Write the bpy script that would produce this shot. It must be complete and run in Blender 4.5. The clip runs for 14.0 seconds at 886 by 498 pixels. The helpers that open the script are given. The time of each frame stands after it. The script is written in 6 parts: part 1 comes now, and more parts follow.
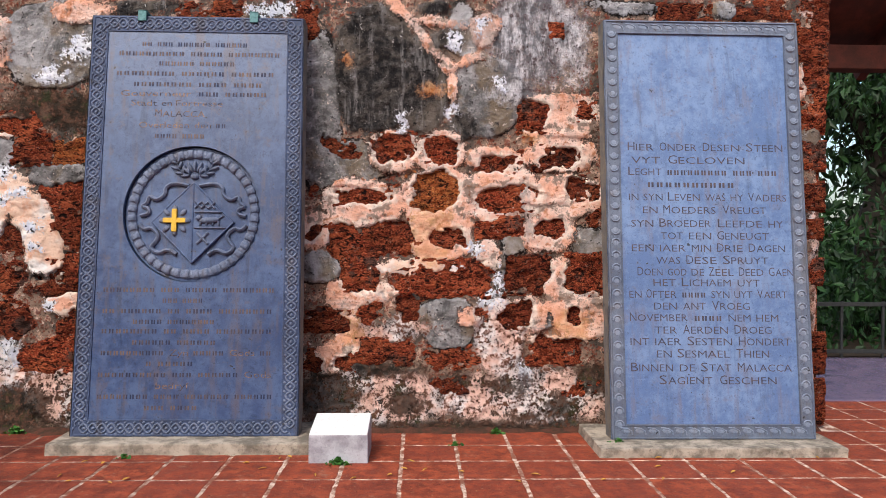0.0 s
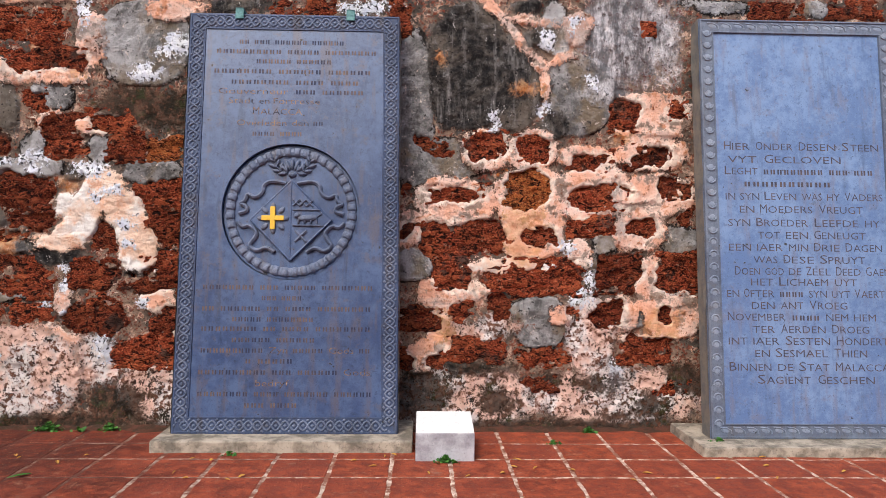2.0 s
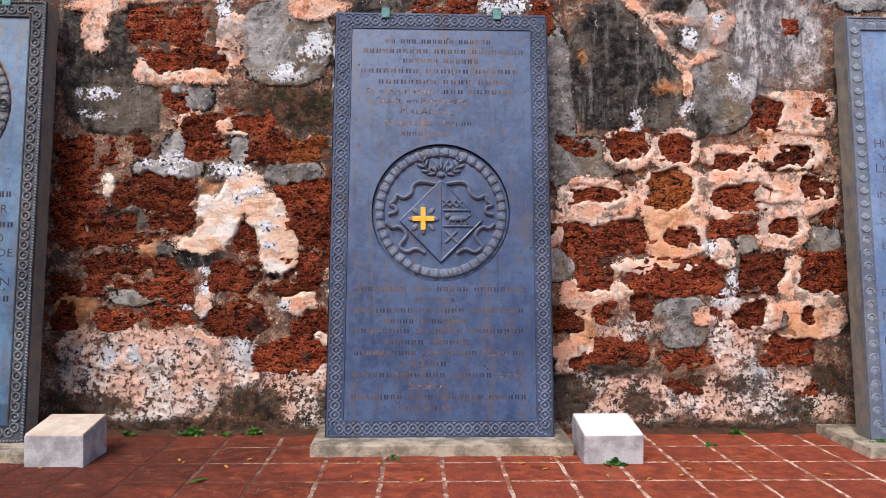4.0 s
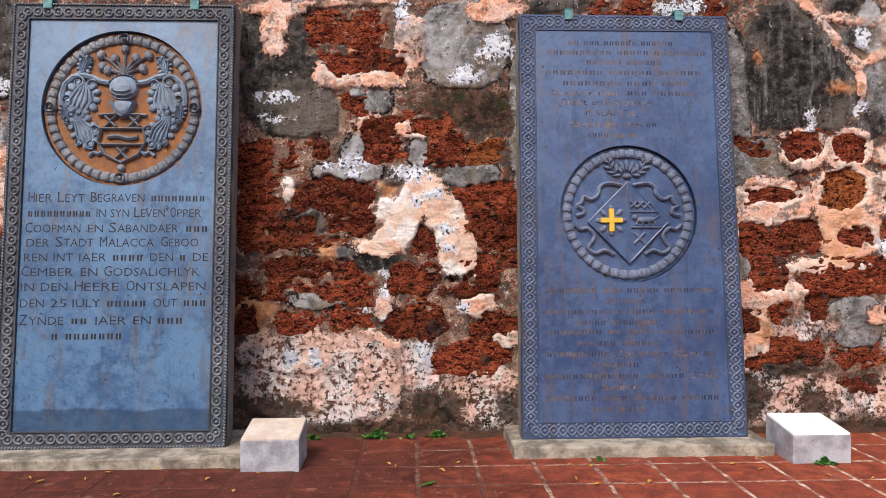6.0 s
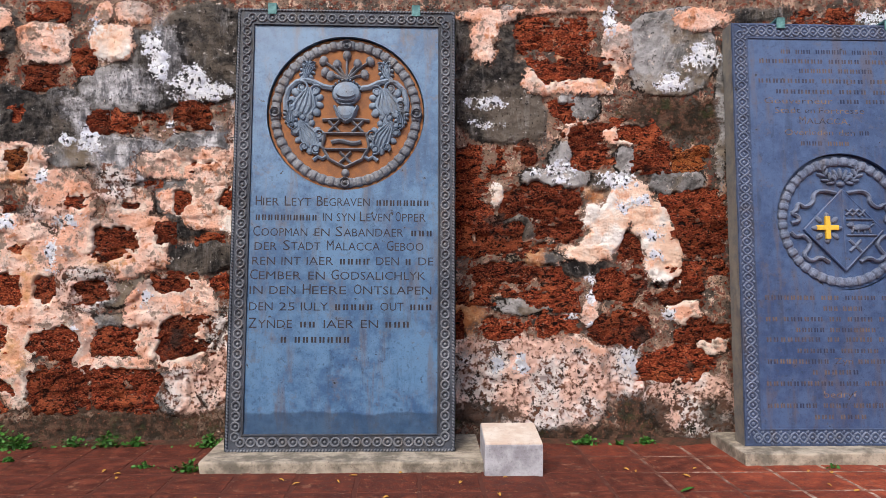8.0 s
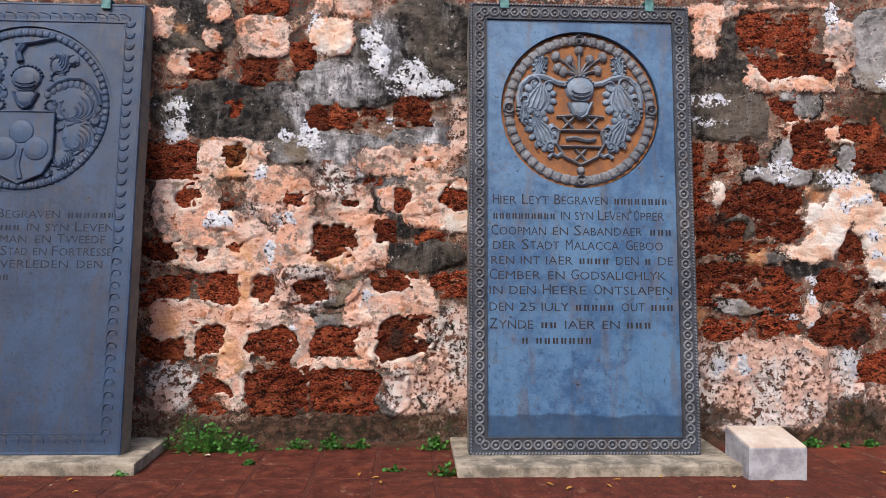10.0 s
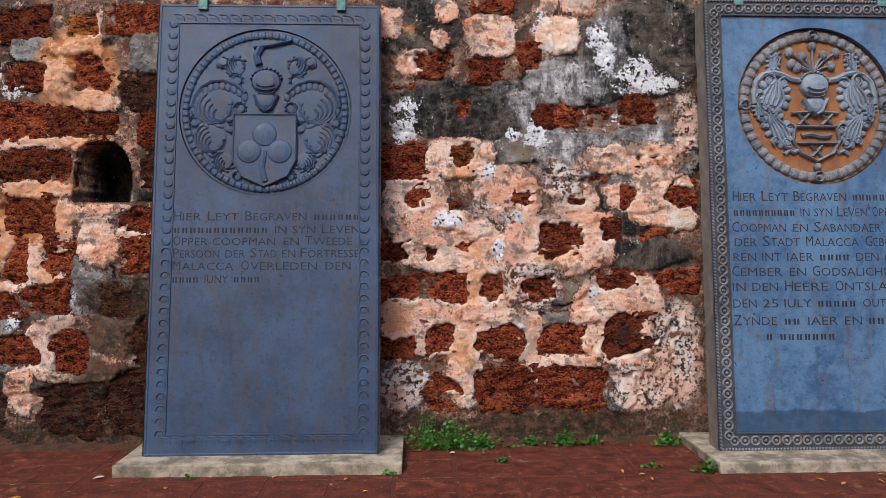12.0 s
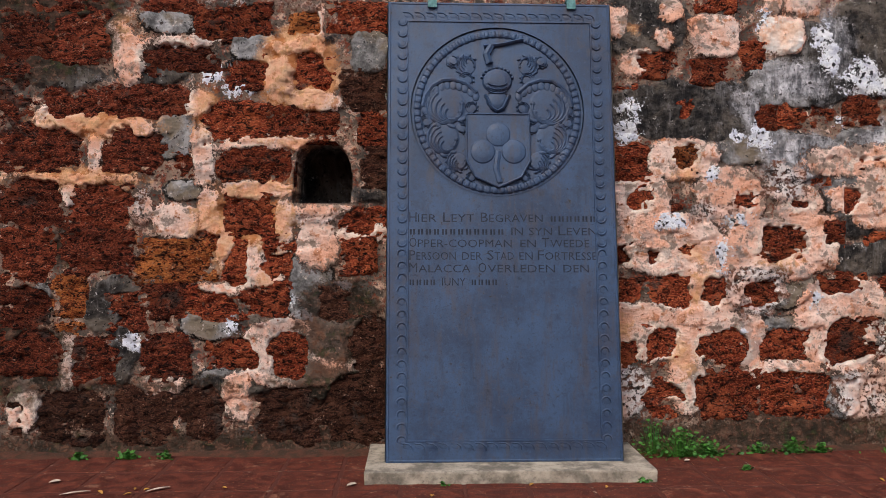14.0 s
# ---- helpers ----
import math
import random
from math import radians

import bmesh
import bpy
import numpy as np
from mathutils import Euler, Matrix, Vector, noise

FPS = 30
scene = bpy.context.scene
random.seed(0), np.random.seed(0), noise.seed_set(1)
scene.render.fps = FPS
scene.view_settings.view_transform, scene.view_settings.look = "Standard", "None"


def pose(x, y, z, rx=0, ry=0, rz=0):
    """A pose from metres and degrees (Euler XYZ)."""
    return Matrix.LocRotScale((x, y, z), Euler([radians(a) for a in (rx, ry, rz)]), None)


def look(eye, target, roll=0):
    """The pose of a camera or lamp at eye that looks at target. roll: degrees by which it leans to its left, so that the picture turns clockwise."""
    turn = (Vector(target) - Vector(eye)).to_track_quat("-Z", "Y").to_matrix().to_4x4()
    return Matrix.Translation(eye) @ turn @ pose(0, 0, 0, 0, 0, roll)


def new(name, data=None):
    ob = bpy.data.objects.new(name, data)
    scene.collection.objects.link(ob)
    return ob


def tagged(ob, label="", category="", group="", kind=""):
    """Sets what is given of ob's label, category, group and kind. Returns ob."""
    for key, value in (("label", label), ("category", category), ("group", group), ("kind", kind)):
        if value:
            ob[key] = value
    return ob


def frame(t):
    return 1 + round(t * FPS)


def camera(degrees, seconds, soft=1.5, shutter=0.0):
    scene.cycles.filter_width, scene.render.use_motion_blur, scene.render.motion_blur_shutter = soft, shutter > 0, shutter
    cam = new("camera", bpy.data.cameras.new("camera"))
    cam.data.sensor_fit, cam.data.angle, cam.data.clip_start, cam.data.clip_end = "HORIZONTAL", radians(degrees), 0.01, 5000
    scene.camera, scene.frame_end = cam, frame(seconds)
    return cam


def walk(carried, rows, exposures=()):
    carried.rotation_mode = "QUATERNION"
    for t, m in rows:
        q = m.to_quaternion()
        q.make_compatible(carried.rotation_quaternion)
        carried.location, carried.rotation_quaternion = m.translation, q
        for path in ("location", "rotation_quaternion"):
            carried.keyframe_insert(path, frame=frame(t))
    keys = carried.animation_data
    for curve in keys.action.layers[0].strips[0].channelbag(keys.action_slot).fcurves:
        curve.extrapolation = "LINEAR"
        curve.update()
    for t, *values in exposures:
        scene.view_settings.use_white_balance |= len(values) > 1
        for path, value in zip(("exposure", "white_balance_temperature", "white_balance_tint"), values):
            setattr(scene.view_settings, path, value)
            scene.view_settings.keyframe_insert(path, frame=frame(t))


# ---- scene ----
cam = camera(61.3, 14.0, soft=0.8)
PATH = [
    (0, (0.082, 0.397, 1.153), (0.148, 2.396, 1.131), 0.4),
    (0.5, (-0.031, 0.406, 1.144), (0.035, 2.404, 1.119), 0.6),
    (1, (-0.149, 0.413, 1.14), (-0.084, 2.412, 1.118), 0.6),
    (1.5, (-0.327, 0.412, 1.14), (-0.262, 2.411, 1.118), 0.5),
    (2, (-0.466, 0.414, 1.137), (-0.404, 2.413, 1.116), 0.6),
    (2.5, (-0.674, 0.424, 1.138), (-0.616, 2.423, 1.11), 0.5),
    (3, (-0.863, 0.444, 1.126), (-0.807, 2.443, 1.112), 0.3),
    (3.2, (-0.96, 0.457, 1.116), (-0.899, 2.456, 1.104), 0.4),
    (5.3, (-2.013, 0.516, 1.117), (-1.938, 2.514, 1.103), 0.1),
    (5.5, (-2.147, 0.523, 1.132), (-2.069, 2.521, 1.125), 0.1),
    (6, (-2.416, 0.52, 1.132), (-2.337, 2.518, 1.116), -0.1),
    (6.5, (-2.688, 0.516, 1.127), (-2.61, 2.515, 1.115), -0.1),
    (7, (-2.998, 0.553, 1.131), (-2.921, 2.552, 1.123), 0.4),
    (7.5, (-3.298, 0.547, 1.11), (-3.222, 2.545, 1.113), 0.1),
    (8, (-3.622, 0.549, 1.102), (-3.55, 2.548, 1.114), 0.3),
    (8.2, (-3.734, 0.567, 1.085), (-3.658, 2.566, 1.099), 0.4),
    (10.3, (-5.134, 0.678, 1.122), (-5.044, 2.676, 1.118), 0.5),
    (10.5, (-5.258, 0.671, 1.137), (-5.172, 2.669, 1.12), 0.5),
    (11, (-5.572, 0.676, 1.179), (-5.496, 2.675, 1.159), 0.4),
    (11.5, (-5.892, 0.716, 1.194), (-5.822, 2.715, 1.167), 0.1),
    (12, (-6.196, 0.701, 1.17), (-6.122, 2.699, 1.137), -0.1),
    (12.5, (-6.508, 0.716, 1.169), (-6.437, 2.715, 1.145), 0.3),
    (13, (-6.849, 0.764, 1.164), (-6.779, 2.763, 1.138), 0.2),
    (13.5, (-7.16, 0.783, 1.164), (-7.083, 2.781, 1.138), -0.0),
    (14, (-7.432, 0.824, 1.146), (-7.358, 2.822, 1.131), 0.1),
]
walk(cam, [(t, look(eye, target, roll)) for t, eye, target, roll in PATH], [(0, -0.05), (8, 0.0), (11, -0.15), (14, -0.35)])

# ---- light ----
SUN_EL, SUN_AZ = 46.0, 205.0
world = bpy.data.worlds.new("sky")
scene.world = world
world.use_nodes = True
wn = world.node_tree.nodes
sky = wn.new("ShaderNodeTexSky")
sky.sky_type = "NISHITA"
sky.sun_disc = False
sky.sun_elevation, sky.sun_rotation = radians(SUN_EL), radians(SUN_AZ)
sky.dust_density, sky.air_density = 3.0, 1.0
wn["Background"].inputs["Strength"].default_value = 0.235
world.node_tree.links.new(sky.outputs[0], wn["Background"].inputs["Color"])
sun = new("sun", bpy.data.lights.new("sun", "SUN"))
sun.data.energy, sun.data.angle, sun.data.color = 2.8, radians(20), (1.0, 0.95, 0.88)
az, el = radians(SUN_AZ), radians(SUN_EL)
sun.matrix_world = look((math.sin(az) * 20, math.cos(az) * 20 , 20 * math.tan(el)), (0, 0, 0))


# ---- materials ----
class Nodes:
    """A short way to write a node material."""

    def __init__(self, name, rough=0.9, metal=0.0, spec=0.3):
        self.mat = bpy.data.materials.new(name)
        self.mat.use_nodes = True
        self.tree = self.mat.node_tree
        self.bsdf = self.tree.nodes["Principled BSDF"]
        self.bsdf.inputs["Roughness"].default_value = rough
        self.bsdf.inputs["Metallic"].default_value = metal
        self.bsdf.inputs["Specular IOR Level"].default_value = spec
        self.coord = self.tree.nodes.new("ShaderNodeNewGeometry").outputs["Position"]

    def put(self, socket, value):
        if hasattr(value, "is_output"):
            self.tree.links.new(value, socket)
        elif isinstance(value, (int, float)):
            socket.default_value = value
        else:
            socket.default_value = (*value, 1.0) if len(value) == 3 and len(socket.default_value) == 4 else value

    def noise(self, scale, detail=5.0, rough=0.6, coord=None, distortion=0.0):
        n = self.tree.nodes.new("ShaderNodeTexNoise")
        self.put(n.inputs["Vector"], coord or self.coord)
        n.inputs["Scale"].default_value, n.inputs["Detail"].default_value = scale, detail
        n.inputs["Roughness"].default_value, n.inputs["Distortion"].default_value = rough, distortion
        return n.outputs["Fac"]

    def cells(self, scale, coord=None, feature="F1"):
        n = self.tree.nodes.new("ShaderNodeTexVoronoi")
        n.feature = feature
        self.put(n.inputs["Vector"], coord or self.coord)
        n.inputs["Scale"].default_value = scale
        return n.outputs["Distance"]

    def stretched(self, x, y, z):
        n = self.tree.nodes.new("ShaderNodeMapping")
        self.put(n.inputs["Vector"], self.coord)
        n.inputs["Scale"].default_value = (x, y, z)
        return n.outputs[0]

    def math(self, op, a, b=0.0):
        n = self.tree.nodes.new("ShaderNodeMath")
        n.operation = op
        self.put(n.inputs[0], a), self.put(n.inputs[1], b)
        return n.outputs[0]

    def ramp(self, value, low, high, to_low=0.0, to_high=1.0):
        n = self.tree.nodes.new("ShaderNodeMapRange")
        n.interpolation_type = "SMOOTHSTEP"
        self.put(n.inputs[0], value)
        for i, v in zip((1, 2, 3, 4), (low, high, to_low, to_high)):
            n.inputs[i].default_value = v
        return n.outputs[0]

    def mix(self, fac, a, b, blend="MIX"):
        n = self.tree.nodes.new("ShaderNodeMix")
        n.data_type, n.blend_type = "RGBA", blend
        self.put(n.inputs[0], fac), self.put(n.inputs[6], a), self.put(n.inputs[7], b)
        return n.outputs[2]

    def attribute(self, name):
        n = self.tree.nodes.new("ShaderNodeAttribute")
        n.attribute_name = name
        return n.outputs["Fac"]

    def random(self):
        return self.tree.nodes.new("ShaderNodeObjectInfo").outputs["Random"]

    def island(self):
        return self.tree.nodes.new("ShaderNodeNewGeometry").outputs["Random Per Island"]

    def height(self):
        n = self.tree.nodes.new("ShaderNodeSeparateXYZ")
        self.put(n.inputs[0], self.coord)
        return n.outputs

    def done(self, color, bump=None, strength=0.5, distance=0.01, rough=None):
        self.put(self.bsdf.inputs["Base Color"], color)
        if rough is not None:
            self.put(self.bsdf.inputs["Roughness"], rough)
        if bump is not None:
            n = self.tree.nodes.new("ShaderNodeBump")
            n.inputs["Strength"].default_value, n.inputs["Distance"].default_value = strength, distance
            self.put(n.inputs["Height"], bump)
            self.tree.links.new(n.outputs[0], self.bsdf.inputs["Normal"])
        return self.mat


def wall_material():
    m = Nodes("lime_mortar", 0.95, spec=0.15)
    fine, mid, coarse = m.noise(75, 4, 0.7), m.noise(17, 6, 0.68), m.noise(4.5, 5, 0.6)
    crumb, clot = m.noise(34, 5, 0.72), m.noise(9, 6, 0.72)
    ragged = m.math("ADD", m.math("MULTIPLY", m.math("SUBTRACT", mid, 0.5), 0.10), m.math("MULTIPLY", m.math("SUBTRACT", fine, 0.5), 0.06))

    def mask(name, edge=0.006, extra=1.0):
        return m.ramp(m.math("ADD", m.attribute(name), m.math("MULTIPLY", ragged, extra)), -edge, edge)

    # Near-black line painted outside a patch: its cracks and the shade at its step.
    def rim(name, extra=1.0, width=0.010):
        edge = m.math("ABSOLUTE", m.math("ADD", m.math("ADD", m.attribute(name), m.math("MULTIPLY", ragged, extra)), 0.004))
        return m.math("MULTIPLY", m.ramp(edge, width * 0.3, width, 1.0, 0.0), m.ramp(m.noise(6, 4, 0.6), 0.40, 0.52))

    streak = m.noise(3.0, 6, 0.65, m.stretched(6, 6, 0.8))
    cloud, flake = m.noise(2.3, 6, 0.7, None, 0.8), m.noise(24, 6, 0.78, None, 0.5)
    speck = m.noise(48, 3, 0.6)
    color = m.mix(m.ramp(coarse, 0.40, 0.60), (0.27, 0.18, 0.135), (0.085, 0.07, 0.06))
    color = m.mix(m.ramp(mid, 0.50, 0.57), color, (0.58, 0.38, 0.28))
    color = m.mix(m.math("MULTIPLY", m.ramp(crumb, 0.52, 0.56), 0.9), color, (0.17, 0.034, 0.016))
    color = m.mix(m.ramp(flake, 0.60, 0.64), color, (0.72, 0.54, 0.44))
    color = m.mix(m.ramp(fine, 0.57, 0.62), color, (0.022, 0.015, 0.012))
    grey = m.mix(m.ramp(mid, 0.38, 0.62), (0.10, 0.097, 0.097), (0.27, 0.26, 0.26))
    grey = m.mix(m.ramp(cloud, 0.46, 0.60), grey, (0.42, 0.405, 0.41))
    grey = m.mix(m.math("MULTIPLY", m.ramp(m.noise(3.1, 6, 0.65), 0.50, 0.62), 0.75), grey, (0.21, 0.155, 0.10))
    grey = m.mix(m.ramp(flake, 0.60, 0.645), grey, (0.66, 0.56, 0.50))
    grey = m.mix(m.ramp(crumb, 0.60, 0.64), grey, (0.03, 0.028, 0.028))
    color = m.mix(mask("grey", 0.004, 0.7), color, grey)
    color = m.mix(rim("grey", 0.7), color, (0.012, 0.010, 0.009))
    black = m.mix(m.ramp(mid, 0.4, 0.66), (0.014, 0.013, 0.014), (0.075, 0.066, 0.06))
    black = m.mix(m.math("MULTIPLY", m.ramp(cloud, 0.44, 0.62), 0.8), black, (0.17, 0.14, 0.115))
    black = m.mix(m.math("MULTIPLY", m.ramp(streak, 0.52, 0.70), 0.6), black, (0.26, 0.245, 0.24))
    black = m.mix(m.ramp(flake, 0.63, 0.66), black, (0.62, 0.58, 0.56))
    black = m.mix(m.ramp(speck, 0.62, 0.66), black, (0.008, 0.007, 0.007))
    color = m.mix(mask("black", 0.012), color, black)
    wash = m.mix(m.ramp(m.noise(4.0, 7, 0.74, m.stretched(2.4, 2.4, 1.0)), 0.40, 0.62), (0.13, 0.13, 0.145), (0.80, 0.78, 0.82))
    wash = m.mix(m.ramp(crumb, 0.57, 0.63), wash, (0.07, 0.065, 0.07))
    color = m.mix(m.math("MULTIPLY", mask("wash", 0.05, 2.5), 0.85), color, wash)
    pink = m.mix(m.ramp(coarse, 0.38, 0.62), (0.82, 0.44, 0.31), (0.88, 0.66, 0.57))
    pink = m.mix(m.ramp(mid, 0.53, 0.62), pink, (0.62, 0.27, 0.155))
    pink = m.mix(m.math("MULTIPLY", m.ramp(clot, 0.525, 0.59), 0.85), pink, (0.22, 0.16, 0.125))
    lip = m.ramp(m.math("ADD", m.attribute("joint"), m.math("MULTIPLY", ragged, 0.5)), -0.035, -0.014)
    pink = m.mix(m.math("MULTIPLY", lip, 0.75), pink, (0.90, 0.76, 0.66))
    pink = m.mix(m.math("MULTIPLY", m.ramp(cloud, 0.53, 0.63), 0.6), pink, (0.34, 0.30, 0.29))
    pink = m.mix(m.ramp(crumb, 0.615, 0.655), pink, (0.20, 0.06, 0.03))
    pink = m.mix(m.ramp(flake, 0.63, 0.67), pink, (0.88, 0.80, 0.74))
    pink = m.mix(m.math("MULTIPLY", m.ramp(fine, 0.58, 0.65), 0.5), pink, (0.22, 0.09, 0.055))
    color = m.mix(mask("pink", 0.004, 1.1), color, pink)
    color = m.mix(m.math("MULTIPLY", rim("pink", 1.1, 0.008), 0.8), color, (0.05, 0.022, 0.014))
    pale = m.mix(m.ramp(coarse, 0.42, 0.6), (0.88, 0.82, 0.78), (0.86, 0.60, 0.46))
    pale = m.mix(m.ramp(clot, 0.55, 0.63), pale, (0.80, 0.46, 0.32))
    pale = m.mix(m.math("MULTIPLY", m.ramp(fine, 0.60, 0.68), 0.45), pale, (0.5, 0.3, 0.2))
    color = m.mix(mask("pale", 0.005, 1.0), color, pale)
    chips = m.mix(m.ramp(coarse, 0.42, 0.58), (0.80, 0.53, 0.44), (0.80, 0.72, 0.70))
    chips = m.mix(m.math("MULTIPLY", m.ramp(mid, 0.52, 0.60), 0.7), chips, (0.52, 0.27, 0.20))
    under = m.mix(m.ramp(mid, 0.45, 0.6), (0.03, 0.025, 0.022), (0.20, 0.09, 0.06))
    crust = m.math("ADD", m.math("MULTIPLY", crumb, 0.6), m.math("ADD", m.math("MULTIPLY", fine, 0.3), m.math("MULTIPLY", clot, 0.35)))
    pits = m.ramp(crust, 0.635, 0.675, 1.0, 0.0)
    pitted = m.mix(pits, under, chips)
    color = m.mix(mask("pitted", 0.012, 2.2), color, pitted)
    rust = m.mix(m.ramp(mid, 0.4, 0.65), (0.74, 0.26, 0.08), (0.82, 0.46, 0.22))
    color = m.mix(m.math("MULTIPLY", mask("orange", 0.03, 1.6), 0.62), color, rust)
    white = m.mix(m.ramp(mid, 0.42, 0.62), (0.90, 0.91, 0.95), (0.66, 0.68, 0.78))
    white = m.mix(m.ramp(speck, 0.56, 0.60), white, (0.035, 0.035, 0.042))
    color = m.mix(mask("white", 0.004, 2.0), color, white)
    # Moss and damp; at the west end this colour also carries the dim light.
    moss = m.mix(m.ramp(mid, 0.4, 0.62), (0.018, 0.014, 0.009), (0.070, 0.036, 0.023))
    moss = m.mix(m.ramp(crumb, 0.56, 0.62), moss, (0.14, 0.075, 0.05))
    moss = m.mix(m.math("MULTIPLY", m.ramp(clot, 0.55, 0.63), 0.7), moss, (0.030, 0.042, 0.012))
    color = m.mix(m.math("MULTIPLY", mask("damp", 0.03, 2.2), 0.9), color, moss)
    relief = m.math("ADD", m.math("MULTIPLY", mid, 0.8), m.math("ADD", m.math("MULTIPLY", fine, 0.4), m.math("MULTIPLY", crumb, 0.5)))
    relief = m.math("ADD", relief, m.math("MULTIPLY", m.math("MULTIPLY", pits, mask("pitted", 0.012, 1.8)), 0.5))
    return m.done(color, relief, 1.0, 0.026)


def laterite_material(name, dark, light, fleck):
    """Rough iron-red laterite: broken horizontal grain, hollows with shade put into their colour, rusty grit and traces
    of mortar.
    """
    m = Nodes(name, 0.95, spec=0.15)
    grain = m.stretched(1.0, 1.0, 1.9)
    fine, mid = m.noise(95, 4, 0.72, grain), m.noise(24, 6, 0.75, grain, 0.6)
    big = m.noise(6.5, 5, 0.65)
    color = m.mix(m.ramp(mid, 0.38, 0.62), dark, light)
    color = m.mix(m.ramp(big, 0.50, 0.66), color, m.mix(0.5, light, fleck))
    color = m.mix(m.ramp(fine, 0.52, 0.58), color, fleck)
    color = m.mix(m.ramp(m.noise(12, 7, 0.78), 0.61, 0.65), color, (0.36, 0.22, 0.16))
    color = m.mix(m.ramp(m.noise(40, 4, 0.7), 0.65, 0.69), color, (0.55, 0.34, 0.23))
    color = m.mix(m.math("MULTIPLY", m.ramp(m.noise(4.3, 6, 0.7), 0.58, 0.66), 0.8), color, (0.07, 0.056, 0.048))
    # Pits and creases are painted near-black, standing in for the shade inside them.
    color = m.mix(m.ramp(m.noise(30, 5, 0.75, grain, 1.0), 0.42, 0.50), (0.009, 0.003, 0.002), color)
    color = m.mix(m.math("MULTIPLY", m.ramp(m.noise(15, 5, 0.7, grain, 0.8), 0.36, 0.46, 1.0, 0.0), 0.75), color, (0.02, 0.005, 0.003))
    tone = m.ramp(m.random(), 0.0, 1.0, 0.72, 1.4)
    hsv = m.tree.nodes.new("ShaderNodeHueSaturation")
    m.put(hsv.inputs["Value"], tone), m.put(hsv.inputs["Color"], color)
    relief = m.math("ADD", m.math("ADD", m.math("MULTIPLY", mid, 1.0), m.math("MULTIPLY", fine, 0.45)), m.math("MULTIPLY", m.noise(30, 5, 0.75, grain, 1.0), 0.7))
    return m.done(hsv.outputs[0], relief, 1.0, 0.04)


def slate_material(name, low, high, stain, tide=False, gloss=0.85):
    """Worn, half-polished blue-grey granite with run-off streaks, brown stains and dark pitting."""
    m = Nodes(name, 0.4, spec=gloss)
    fine, mid, coarse = m.noise(170, 3, 0.65), m.noise(20, 6, 0.7), m.noise(2.6, 5, 0.6)
    streak = m.noise(2.4, 6, 0.65, m.stretched(7, 7, 0.6))
    color = m.mix(m.ramp(m.math("ADD", m.math("MULTIPLY", coarse, 0.55), m.math("MULTIPLY", mid, 0.45)), 0.40, 0.60), low, high)
    color = m.mix(m.math("MULTIPLY", m.ramp(streak, 0.50, 0.68), 0.6), color, stain)
    dark = tuple(0.35 * v for v in low)
    color = m.mix(m.math("MULTIPLY", m.ramp(m.noise(3.0, 6, 0.65, m.stretched(5, 5, 0.5)), 0.56, 0.72), 0.45), color, dark)
    color = m.mix(m.math("MULTIPLY", m.ramp(fine, 0.55, 0.70), 0.5), color, dark)
    color = m.mix(m.math("MULTIPLY", m.ramp(m.noise(5, 6, 0.72), 0.60, 0.72), 0.5), color, dark)
    color = m.mix(m.math("MULTIPLY", m.ramp(m.noise(60, 4, 0.7), 0.56, 0.66), 0.45), color, high)
    color = m.mix(m.math("MULTIPLY", m.ramp(m.noise(3.5, 6, 0.75), 0.57, 0.72), 0.6), color, stain)
    color = m.mix(m.math("MULTIPLY", m.ramp(m.noise(13, 6, 0.75), 0.55, 0.66), 0.45), color, stain)
    color = m.mix(m.math("MULTIPLY", m.ramp(m.noise(38, 5, 0.75), 0.56, 0.66), 0.5), color, dark)
    color = m.mix(m.ramp(m.noise(26, 3, 0.6), 0.70, 0.73), color, (0.012, 0.012, 0.016))
    if tide:
        line = m.math("ADD", m.height()[2], m.math("MULTIPLY", m.math("SUBTRACT", m.noise(3, 5, 0.7), 0.5), 0.07))
        color = m.mix(m.ramp(line, 0.245, 0.26, 0.6, 0.0), color, dark)
    rough = m.ramp(mid, 0.3, 0.7, 0.28, 0.5) if gloss > 0.6 else m.ramp(mid, 0.3, 0.7, 0.5, 0.75)
    return m.done(color, m.math("ADD", m.math("MULTIPLY", mid, 0.7), m.math("MULTIPLY", fine, 0.5)), 0.4, 0.004, rough)


def grainy(name, a, b, c, scale=12.0, rough=0.85, bump=0.35, spec=0.3, metal=0.0):
    m = Nodes(name, rough, metal, spec)
    fine, mid = m.noise(scale * 9, 4, 0.65), m.noise(scale, 6, 0.65)
    color = m.mix(m.ramp(mid, 0.36, 0.64), a, b)
    color = m.mix(m.math("MULTIPLY", m.ramp(fine, 0.55, 0.72), 0.6), color, c)
    return m.done(color, m.math("ADD", m.math("MULTIPLY", mid, 0.7), m.math("MULTIPLY", fine, 0.5)), bump, 0.008)


